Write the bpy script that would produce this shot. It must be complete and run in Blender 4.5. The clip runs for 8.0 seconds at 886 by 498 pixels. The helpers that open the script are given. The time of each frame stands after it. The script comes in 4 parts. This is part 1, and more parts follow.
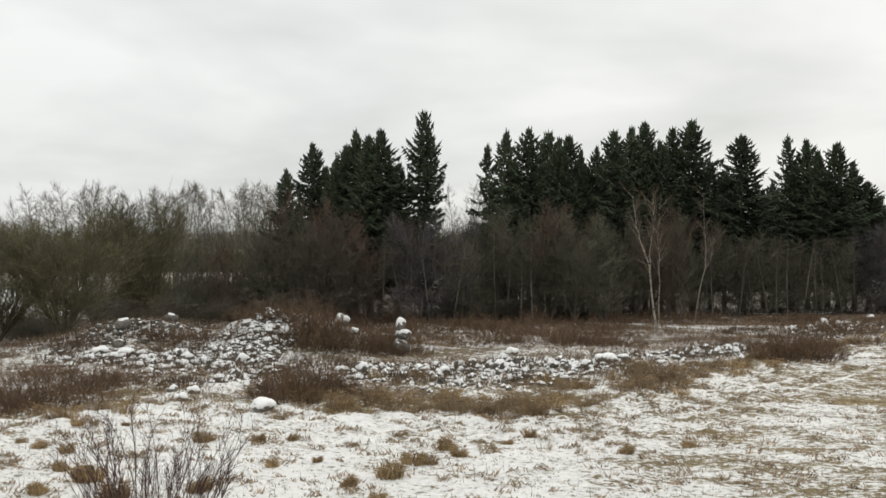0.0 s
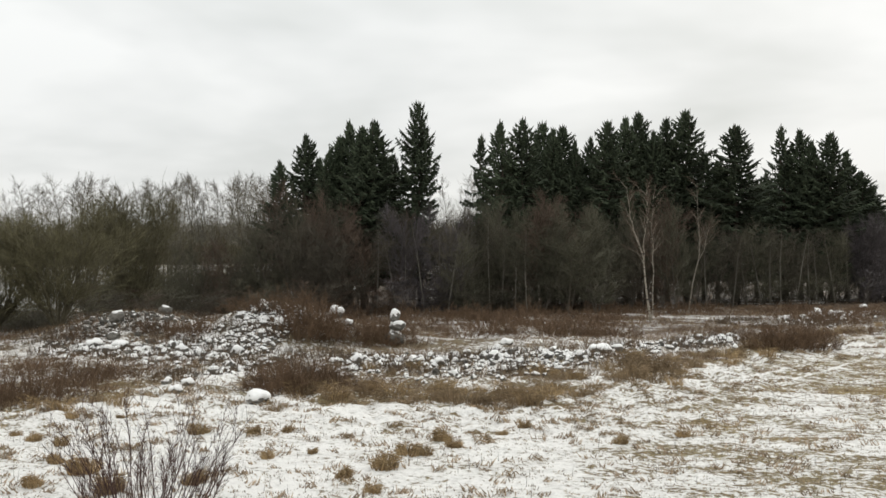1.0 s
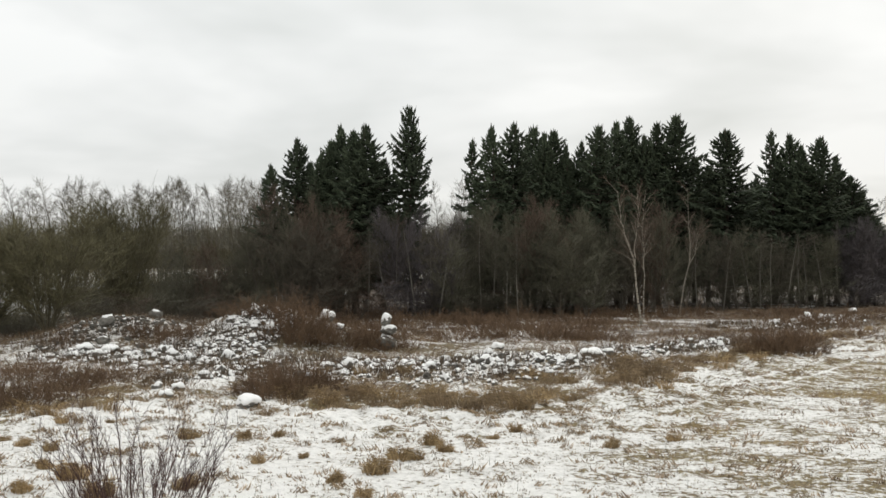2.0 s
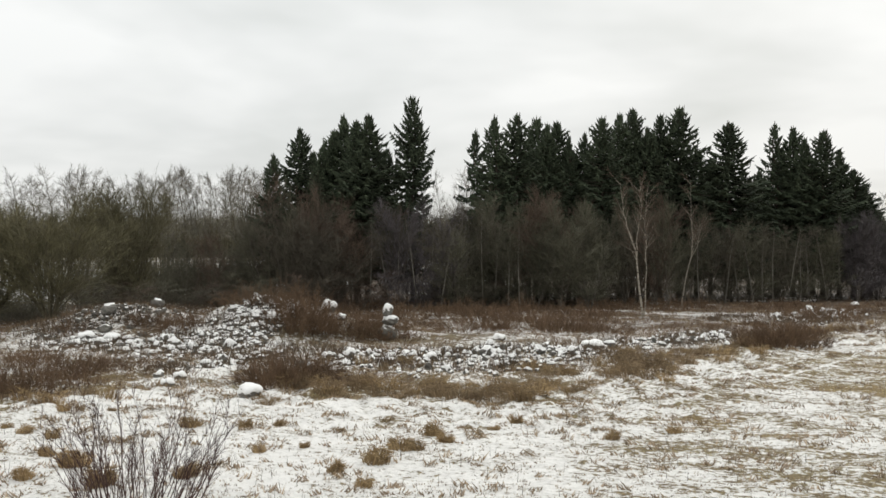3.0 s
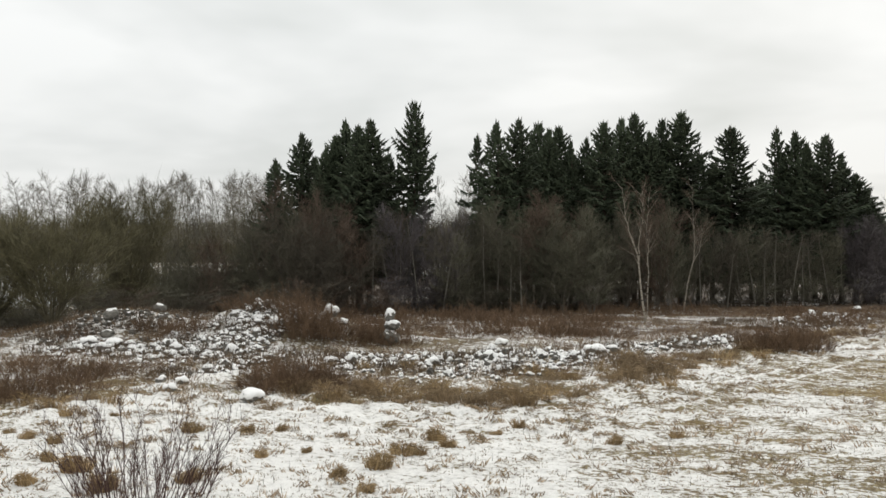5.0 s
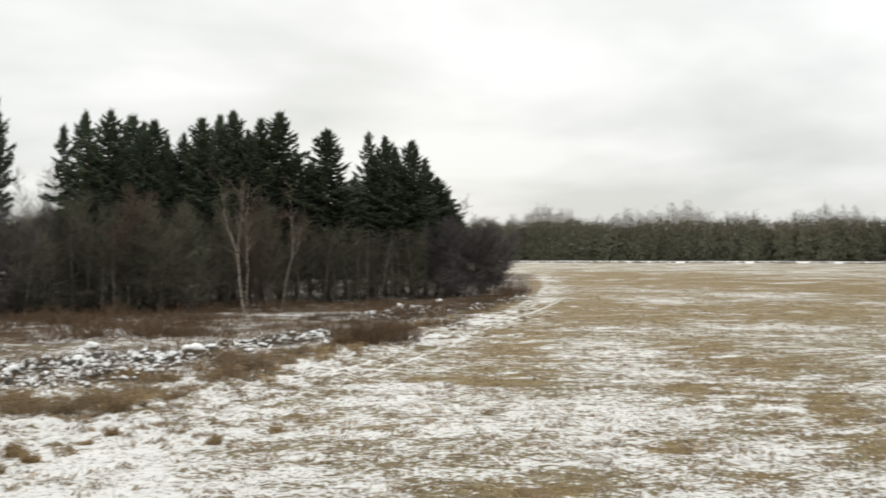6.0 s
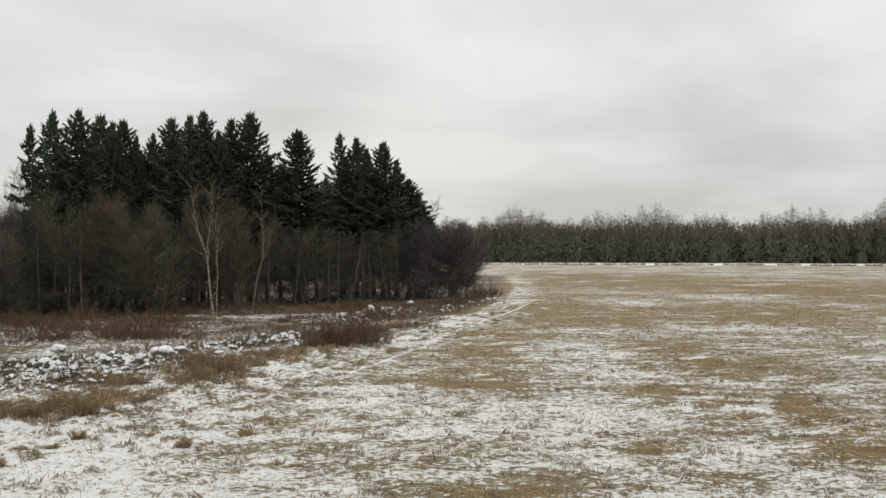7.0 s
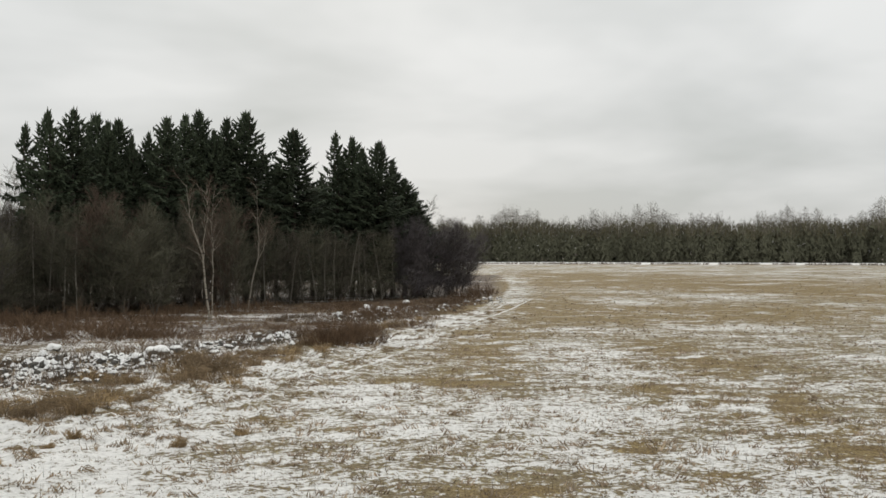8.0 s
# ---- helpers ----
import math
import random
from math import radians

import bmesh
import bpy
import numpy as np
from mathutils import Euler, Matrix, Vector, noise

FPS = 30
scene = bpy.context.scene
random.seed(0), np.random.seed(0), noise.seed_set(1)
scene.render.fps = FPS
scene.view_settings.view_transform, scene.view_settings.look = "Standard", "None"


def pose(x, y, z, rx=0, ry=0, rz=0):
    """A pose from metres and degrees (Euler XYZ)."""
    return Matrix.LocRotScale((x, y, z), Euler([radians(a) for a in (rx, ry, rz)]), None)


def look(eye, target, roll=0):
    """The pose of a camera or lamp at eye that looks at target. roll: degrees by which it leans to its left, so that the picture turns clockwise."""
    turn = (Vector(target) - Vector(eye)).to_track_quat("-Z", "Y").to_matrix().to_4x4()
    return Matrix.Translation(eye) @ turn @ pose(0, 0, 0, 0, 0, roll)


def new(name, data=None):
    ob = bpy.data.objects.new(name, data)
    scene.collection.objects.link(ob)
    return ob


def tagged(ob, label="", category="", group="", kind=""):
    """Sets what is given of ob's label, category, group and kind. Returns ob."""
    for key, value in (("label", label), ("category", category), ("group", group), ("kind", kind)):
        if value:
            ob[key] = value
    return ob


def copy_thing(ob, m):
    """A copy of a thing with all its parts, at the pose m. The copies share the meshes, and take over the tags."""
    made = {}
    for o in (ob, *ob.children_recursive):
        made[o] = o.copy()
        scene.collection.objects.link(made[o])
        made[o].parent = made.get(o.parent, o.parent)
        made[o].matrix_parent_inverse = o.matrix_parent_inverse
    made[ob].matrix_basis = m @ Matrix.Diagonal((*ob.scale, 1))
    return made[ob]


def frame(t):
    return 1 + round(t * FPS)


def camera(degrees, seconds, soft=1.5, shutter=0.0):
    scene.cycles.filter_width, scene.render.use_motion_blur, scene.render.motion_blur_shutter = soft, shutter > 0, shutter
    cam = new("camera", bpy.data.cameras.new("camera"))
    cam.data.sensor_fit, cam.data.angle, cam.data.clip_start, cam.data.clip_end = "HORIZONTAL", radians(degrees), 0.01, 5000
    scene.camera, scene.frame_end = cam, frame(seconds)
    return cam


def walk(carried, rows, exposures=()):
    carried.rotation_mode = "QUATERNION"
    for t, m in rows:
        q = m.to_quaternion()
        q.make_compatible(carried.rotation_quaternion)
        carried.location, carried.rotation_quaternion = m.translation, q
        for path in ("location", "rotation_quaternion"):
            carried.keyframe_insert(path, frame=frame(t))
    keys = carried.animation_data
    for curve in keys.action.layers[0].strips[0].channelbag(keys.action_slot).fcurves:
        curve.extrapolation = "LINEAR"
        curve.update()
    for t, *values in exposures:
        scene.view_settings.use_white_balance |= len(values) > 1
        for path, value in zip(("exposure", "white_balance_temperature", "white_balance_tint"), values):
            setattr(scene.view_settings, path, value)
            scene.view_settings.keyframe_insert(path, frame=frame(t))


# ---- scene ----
cam = camera(49.75, 8.0, soft=1.55, shutter=0.2)

# ---- the walk: one standing place, five metres above the ground, a slow sway and one quick turn ----
EYE = (0.0, 0.0, 5.0)
TURNS = (
    (0, 0.55, 0.74, 0.05),
    (0.1, 0.27, 0.97, 0.08),
    (0.2, 0.03, 1.04, 0.12),
    (0.3, -0.07, 0.74, 0.15),
    (0.5, -0.02, 0.43, 0.22),
    (0.7, 0.17, 0.33, 0.23),
    (1, 0.20, 0.21, 0.25),
    (1.2, 0.17, 0.09, 0.20),
    (1.5, -0.10, 0.09, 0.13),
    (1.6, -0.07, 0.23, 0.24),
    (1.7, -0.30, 0.62, 0.36),
    (2.1, -0.31, 0.36, 0.22),
    (2.8, -0.27, -0.08, -0.09),
    (3, -0.20, -0.09, -0.17),
    (3.2, -0.17, -0.14, -0.15),
    (3.5, 0.00, -0.04, -0.13),
    (4, 0.16, 0.04, -0.04),
    (4.2, -0.10, 0.13, -0.06),
    (5.3, -0.07, 0.19, -0.12),
    (5.4, -0.07, 0.09, -0.13),
    (5.5, -0.16, 0.24, -0.14),
    (5.6, -3.42, 0.41, 0.04),
    (5.7, -9.62, 0.47, -0.01),
    (5.8, -15.83, 0.30, -0.27),
    (5.9, -20.50, 0.21, -0.05),
    (6, -23.77, 0.06, 0.06),
    (6.1, -25.39, 0.20, 0.01),
    (6.2, -25.36, 0.03, 0.01),
    (6.3, -25.43, 0.00, 0.01),
    (6.4, -25.56, 0.00, 0.01),
    (6.5, -25.58, -0.12, 0.02),
    (6.7, -25.43, 0.03, 0.01),
    (7, -25.49, 0.17, -0.00),
    (7.3, -25.39, 0.14, 0.01),
    (7.5, -25.54, 0.24, 0.01),
    (8, -25.74, 0.13, -0.01),
)
walk(cam, [(t, pose(*EYE, 90 + pitch, roll, yaw)) for t, yaw, pitch, roll in TURNS],
     exposures=((0.0, -0.06), (0.4, 0.0), (5.6, 0.0), (6.0, 0.06), (6.5, -0.16), (7.0, -0.25), (8.0, -0.27)))


# ---- overcast sky and its faint sun ----
def node(tree, kind, **values):
    n = tree.nodes.new(kind)
    for key, value in values.items():
        n.inputs[key].default_value = value
    return n


def make_world():
    world = bpy.data.worlds.new("overcast_sky")
    scene.world = world
    world.use_nodes = True
    tree = world.node_tree
    tree.nodes.clear()
    link = tree.links.new
    sky = tree.nodes.new("ShaderNodeTexSky")
    sky.sky_type, sky.sun_disc = "NISHITA", False
    sky.sun_elevation, sky.sun_rotation = radians(24), radians(20)
    clear = node(tree, "ShaderNodeBackground", Strength=0.08)
    link(sky.outputs[0], clear.inputs["Color"])
    coords = tree.nodes.new("ShaderNodeTexCoord")
    # the cloud base seen in perspective: direction divided by its height
    parts = tree.nodes.new("ShaderNodeSeparateXYZ")
    link(coords.outputs["Generated"], parts.inputs[0])
    lift = tree.nodes.new("ShaderNodeMath")
    lift.operation, lift.use_clamp = "MAXIMUM", False
    lift.inputs[1].default_value = 0.0
    link(parts.outputs["Z"], lift.inputs[0])
    add = tree.nodes.new("ShaderNodeMath")
    add.inputs[1].default_value = 0.22
    link(lift.outputs[0], add.inputs[0])
    flat = []
    for axis in ("X", "Y"):
        div = tree.nodes.new("ShaderNodeMath")
        div.operation = "DIVIDE"
        link(parts.outputs[axis], div.inputs[0])
        link(add.outputs[0], div.inputs[1])
        flat.append(div)
    plane = tree.nodes.new("ShaderNodeCombineXYZ")
    link(flat[0].outputs[0], plane.inputs[0])
    link(flat[1].outputs[0], plane.inputs[1])
    big = node(tree, "ShaderNodeTexNoise", Scale=1.1, Detail=4.0, Roughness=0.48, Distortion=0.15)
    link(plane.outputs[0], big.inputs["Vector"])
    ramp = tree.nodes.new("ShaderNodeValToRGB")
    ramp.color_ramp.elements[0].position, ramp.color_ramp.elements[0].color = 0.36, (0.724, 0.745, 0.728, 1)
    ramp.color_ramp.elements[1].position, ramp.color_ramp.elements[1].color = 0.60, (0.955, 0.965, 0.952, 1)
    mid = ramp.color_ramp.elements.new(0.47)
    mid.color = (0.824, 0.84, 0.828, 1)
    link(big.outputs[0], ramp.inputs[0])
    cloud = node(tree, "ShaderNodeBackground", Strength=0.98)
    zenith = tree.nodes.new("ShaderNodeMath")  # an overcast sky is brighter overhead
    zenith.operation = "MULTIPLY_ADD"
    zenith.inputs[1].default_value, zenith.inputs[2].default_value = 0.8, 0.855
    link(lift.outputs[0], zenith.inputs[0])
    link(zenith.outputs[0], cloud.inputs["Strength"])
    link(ramp.outputs[0], cloud.inputs["Color"])
    mix = node(tree, "ShaderNodeMixShader", Fac=0.96)
    link(clear.outputs[0], mix.inputs[1])
    link(cloud.outputs[0], mix.inputs[2])
    out = tree.nodes.new("ShaderNodeOutputWorld")
    link(mix.outputs[0], out.inputs["Surface"])


make_world()
sun = new("sun", bpy.data.lights.new("sun", "SUN"))
sun.data.energy, sun.data.angle, sun.data.color = 0.8, radians(40), (1.0, 0.93, 0.84)
sun.matrix_basis = look((0, 0, 60), (-14, -38, 42))


# ---- materials ----
def material(name, dark, light, scale=4.0, rough=0.85, bump=0.3, spread=0.18, fine=6.0, island=0.0):
    """Two colours mixed by a coarse and a fine grain; each object a little lighter or darker."""
    m = bpy.data.materials.new(name)
    m.use_nodes = True
    tree = m.node_tree
    link = tree.links.new
    shader = tree.nodes["Principled BSDF"]
    shader.inputs["Roughness"].default_value = rough
    shader.inputs["Specular IOR Level"].default_value = 0.2
    coords = tree.nodes.new("ShaderNodeTexCoord")
    coarse = node(tree, "ShaderNodeTexNoise", Scale=scale, Detail=4.0, Roughness=0.6)
    grain = node(tree, "ShaderNodeTexNoise", Scale=scale * fine, Detail=3.0, Roughness=0.7)
    for n in (coarse, grain):
        link(coords.outputs["Object"], n.inputs["Vector"])
    both = tree.nodes.new("ShaderNodeMath")
    both.operation = "MULTIPLY_ADD"
    both.inputs[1].default_value, both.inputs[2].default_value = 0.5, -0.25
    link(grain.outputs[0], both.inputs[0])
    total = tree.nodes.new("ShaderNodeMath")
    link(coarse.outputs[0], total.inputs[0])
    link(both.outputs[0], total.inputs[1])
    ramp = tree.nodes.new("ShaderNodeValToRGB")
    ramp.color_ramp.elements[0].position, ramp.color_ramp.elements[0].color = 0.3, (*dark, 1)
    ramp.color_ramp.elements[1].position, ramp.color_ramp.elements[1].color = 0.7, (*light, 1)
    link(total.outputs[0], ramp.inputs[0])
    info = tree.nodes.new("ShaderNodeObjectInfo")
    vary = tree.nodes.new("ShaderNodeMapRange")
    vary.inputs[3].default_value, vary.inputs[4].default_value = 1 - spread, 1 + spread
    link(info.outputs["Random"], vary.inputs[0])
    shade = tree.nodes.new("ShaderNodeHueSaturation")
    if island:
        piece = tree.nodes.new("ShaderNodeNewGeometry")
        each = tree.nodes.new("ShaderNodeMapRange")
        each.inputs[3].default_value, each.inputs[4].default_value = 1 - island, 1 + island
        link(piece.outputs["Random Per Island"], each.inputs[0])
        times = tree.nodes.new("ShaderNodeMath")
        times.operation = "MULTIPLY"
        link(vary.outputs[0], times.inputs[0])
        link(each.outputs[0], times.inputs[1])
        link(times.outputs[0], shade.inputs["Value"])
    else:
        link(vary.outputs[0], shade.inputs["Value"])
    link(ramp.outputs[0], shade.inputs["Color"])
    link(shade.outputs[0], shader.inputs["Base Color"])
    if bump:
        b = node(tree, "ShaderNodeBump", Strength=bump, Distance=0.02)
        link(grain.outputs[0], b.inputs["Height"])
        link(b.outputs[0], shader.inputs["Normal"])
    return m


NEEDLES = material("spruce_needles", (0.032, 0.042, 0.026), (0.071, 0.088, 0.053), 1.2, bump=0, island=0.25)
SPRUCE_BARK = material("spruce_bark", (0.05, 0.04, 0.032), (0.12, 0.095, 0.075), 3.0)
GREY_BARK = material("grey_bark", (0.10, 0.09, 0.075), (0.24, 0.22, 0.185), 3.0)
THICKET_BARK = material("thicket_bark", (0.06, 0.052, 0.042), (0.14, 0.122, 0.098), 3.0)
GREY_TWIGS = material("grey_brown_twigs", (0.067, 0.059, 0.045), (0.111, 0.097, 0.073), 1.0, bump=0, island=0.3)
PURPLE_TWIGS = material("purple_grey_twigs", (0.08, 0.07, 0.071), (0.132, 0.116, 0.118), 1.0, bump=0, island=0.3)
PALE_TWIGS = material("pale_grey_twigs", (0.12, 0.108, 0.088), (0.23, 0.21, 0.172), 1.0, bump=0, island=0.4)
DULL_TWIGS = material("dull_olive_twigs", (0.070, 0.067, 0.046), (0.119, 0.112, 0.078), 1.0, bump=0, island=0.3)
RED_TWIGS = material("red_brown_twigs", (0.084, 0.060, 0.046), (0.134, 0.098, 0.072), 1.0, bump=0, island=0.3)
OLIVE_TWIGS = material("olive_twigs", (0.088, 0.079, 0.046), (0.164, 0.148, 0.084), 1.0, bump=0, island=0.4)
OLIVE_BARK = material("olive_bark", (0.06, 0.052, 0.035), (0.13, 0.115, 0.075), 3.0)
RUST_TWIGS = material("rust_brown_stems", (0.098, 0.063, 0.04), (0.168, 0.11, 0.067), 1.5, bump=0, island=0.25)
STRAW = material("dry_grass", (0.21, 0.14, 0.07), (0.42, 0.31, 0.17), 2.0, bump=0, island=0.4)
STRAW_BROWN = material("brown_grass", (0.16, 0.115, 0.068), (0.3, 0.22, 0.135), 2.0, bump=0, island=0.4)
STUBBLE = material("stubble_straw", (0.2, 0.15, 0.105), (0.42, 0.33, 0.235), 2.0, bump=0, island=0.4)
ROCK = material("field_stone", (0.06, 0.057, 0.05), (0.2, 0.188, 0.165), 3.0, bump=0.6)
SNOW = material("snow", (0.76, 0.755, 0.74), (0.88, 0.87, 0.85), 2.0, rough=0.6, bump=0.35, spread=0.03)
# haze of distance is put into this green: much paler than the near needles
FAR_HAZED_GREEN = material("far_spruce_hazed", (0.12, 0.12, 0.08), (0.18, 0.178, 0.12), 0.05, bump=0, island=0.06)
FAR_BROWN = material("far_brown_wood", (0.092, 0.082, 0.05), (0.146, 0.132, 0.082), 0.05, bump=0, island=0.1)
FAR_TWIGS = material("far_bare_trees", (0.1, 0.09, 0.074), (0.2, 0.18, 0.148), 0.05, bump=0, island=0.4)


STEMS = material("dead_stems", (0.06, 0.045, 0.032), (0.15, 0.11, 0.075), 1.5, bump=0, island=0.3)
DARK_TWIGS = material("dark_red_stems", (0.05, 0.028, 0.024), (0.11, 0.066, 0.055), 1.5, bump=0, island=0.3)


def birch_bark():
    m = material("birch_bark", (0.18, 0.155, 0.125), (0.36, 0.32, 0.26), 5.0)
    tree = m.node_tree
    shader = tree.nodes["Principled BSDF"]
    old = shader.inputs["Base Color"].links[0].from_socket
    coords = tree.nodes.new("ShaderNodeTexCoord")
    stretch = tree.nodes.new("ShaderNodeMapping")
    stretch.inputs["Scale"].default_value = (1.5, 1.5, 6.0)
    tree.links.new(coords.outputs["Object"], stretch.inputs[0])
    marks = node(tree, "ShaderNodeTexNoise", Scale=1.6, Detail=3.0)
    tree.links.new(stretch.outputs[0], marks.inputs["Vector"])
    ramp = tree.nodes.new("ShaderNodeValToRGB")
    ramp.color_ramp.elements[0].position, ramp.color_ramp.elements[1].position = 0.56, 0.62
    tree.links.new(marks.outputs[0], ramp.inputs[0])
    mix = tree.nodes.new("ShaderNodeMixRGB")
    mix.inputs[2].default_value = (0.05, 0.045, 0.04, 1)
    tree.links.new(ramp.outputs[0], mix.inputs[0])
    tree.links.new(old, mix.inputs[1])
    tree.links.new(mix.outputs[0], shader.inputs["Base Color"])
    return m


BIRCH_BARK = birch_bark()


def ground_material():
    """Thin snow on a stubble field: the attribute 'bare' says how much dead grass stands out of it."""
    m = bpy.data.materials.new("snowy_stubble")
    m.use_nodes = True
    tree = m.node_tree
    link = tree.links.new
    shader = tree.nodes["Principled BSDF"]
    shader.inputs["Roughness"].default_value = 0.75
    shader.inputs["Specular IOR Level"].default_value = 0.2
    coords = tree.nodes.new("ShaderNodeTexCoord")
    bare = tree.nodes.new("ShaderNodeAttribute")
    bare.attribute_name = "bare"
    turned = tree.nodes.new("ShaderNodeMapping")
    turned.inputs["Rotation"].default_value = (0, 0, radians(24))
    link(coords.outputs["Object"], turned.inputs[0])

    def streaks(sx, sy, detail, roughness, distortion=0.0):
        """Noise drawn out along the way the snow drifts."""
        stretch = tree.nodes.new("ShaderNodeMapping")
        stretch.inputs["Scale"].default_value = (sx, sy, 1.0)
        link(turned.outputs[0], stretch.inputs[0])
        n = node(tree, "ShaderNodeTexNoise", Scale=1.0, Detail=detail, Roughness=roughness, Distortion=distortion)
        link(stretch.outputs[0], n.inputs["Vector"])
        return n

    def plus(value, weight, rest):
        s = tree.nodes.new("ShaderNodeMath")
        s.operation = "MULTIPLY_ADD"
        s.inputs[1].default_value = weight
        link(value, s.inputs[0])
        if isinstance(rest, float):
            s.inputs[2].default_value = rest
        else:
            link(rest, s.inputs[2])
        return s.outputs[0]

    n3 = node(tree, "ShaderNodeTexNoise", Scale=14.0, Detail=5.0, Roughness=0.75)
    link(coords.outputs["Object"], n3.inputs["Vector"])
    relief = streaks(4.8, 5.6, 6.0, 0.72, 0.4)      # tussocks and footmarks, a hand's length
    clods = streaks(1.0, 1.7, 4.0, 0.65, 0.3)       # bare spots a stride long
    spots = streaks(0.3, 0.55, 5.0, 0.65, 0.3)       # and two or three strides
    drifts = streaks(0.08, 0.08, 5.0, 0.62)         # long low drifts across the field
    relief_sum = plus(clods.outputs[0], 0.75, plus(relief.outputs[0], 1.55, 0.0))
    total = plus(spots.outputs[0], 0.7, plus(drifts.outputs[0], 0.78, relief_sum))
    # the lee side of each tussock stays bare
    shape = tree.nodes.new("ShaderNodeNewGeometry")
    lee = tree.nodes.new("ShaderNodeVectorMath")
    lee.operation = "DOT_PRODUCT"
    lee.inputs[1].default_value = (0.35, -0.9, 0.0)
    link(shape.outputs["Normal"], lee.inputs[0])
    total = plus(lee.outputs["Value"], 0.4, total)
    total = plus(bare.outputs["Fac"], 1.25, total)
    cover = tree.nodes.new("ShaderNodeMapRange")
    cover.inputs[1].default_value, cover.inputs[2].default_value = 1.925, 1.99
    link(total, cover.inputs[0])
    grass = tree.nodes.new("ShaderNodeValToRGB")
    grass.color_ramp.elements[0].position, grass.color_ramp.elements[0].color = 0.40, (0.115, 0.085, 0.048, 1)
    grass.color_ramp.elements[1].position, grass.color_ramp.elements[1].color = 0.63, (0.39, 0.332, 0.177, 1)
    link(n3.outputs[0], grass.inputs[0])
    snow = tree.nodes.new("ShaderNodeValToRGB")
    snow.color_ramp.elements[0].position, snow.color_ramp.elements[0].color = 0.3, (0.76, 0.74, 0.715, 1)
    snow.color_ramp.elements[1].position, snow.color_ramp.elements[1].color = 0.6, (0.88, 0.868, 0.832, 1)
    link(n3.outputs[0], snow.inputs[0])
    thin = tree.nodes.new("ShaderNodeMapRange")  # snow so thin that the grey soil greys it
    thin.inputs[1].default_value, thin.inputs[2].default_value, thin.inputs[4].default_value = 1.67, 1.95, 0.5
    link(total, thin.inputs[0])
    greyed = tree.nodes.new("ShaderNodeMixRGB")
    greyed.inputs[2].default_value = (0.45, 0.435, 0.41, 1)
    link(thin.outputs[0], greyed.inputs[0])
    link(snow.outputs[0], greyed.inputs[1])
    litter = tree.nodes.new("ShaderNodeAttribute")
    litter.attribute_name = "litter"
    olive = tree.nodes.new("ShaderNodeMapRange")  # the thick turf of the snowless patches is yellower
    olive.inputs[1].default_value, olive.inputs[2].default_value, olive.inputs[4].default_value = 0.05, 0.16, 0.75
    link(bare.outputs["Fac"], olive.inputs[0])
    russet = tree.nodes.new("ShaderNodeMapRange")  # elsewhere some of it is red-brown and darker
    russet.inputs[1].default_value, russet.inputs[2].default_value, russet.inputs[4].default_value = 0.42, 0.6, 0.9
    link(clods.outputs[0], russet.inputs[0])
    hay = tree.nodes.new("ShaderNodeMixRGB")
    hay.blend_type = "MULTIPLY"
    hay.inputs[2].default_value = (0.7, 0.63, 0.58, 1)
    link(russet.outputs[0], hay.inputs[0])
    link(grass.outputs[0], hay.inputs[1])
    turf = tree.nodes.new("ShaderNodeMixRGB")
    turf.blend_type = "MULTIPLY"
    turf.inputs[2].default_value = (0.98, 0.84, 0.56, 1)
    link(olive.outputs[0], turf.inputs[0])
    link(hay.outputs[0], turf.inputs[1])
    floor = tree.nodes.new("ShaderNodeMixRGB")
    floor.inputs[2].default_value = (0.085, 0.058, 0.038, 1)
    link(litter.outputs["Fac"], floor.inputs[0])
    link(turf.outputs[0], floor.inputs[1])
    mix = tree.nodes.new("ShaderNodeMixRGB")
    link(cover.outputs[0], mix.inputs[0])
    link(greyed.outputs[0], mix.inputs[1])
    link(floor.outputs[0], mix.inputs[2])
    link(mix.outputs[0], shader.inputs["Base Color"])
    b = node(tree, "ShaderNodeBump", Strength=1.0, Distance=0.06)
    link(relief_sum, b.inputs["Height"])
    link(b.outputs[0], shader.inputs["Normal"])
    return m


GROUND = ground_material()


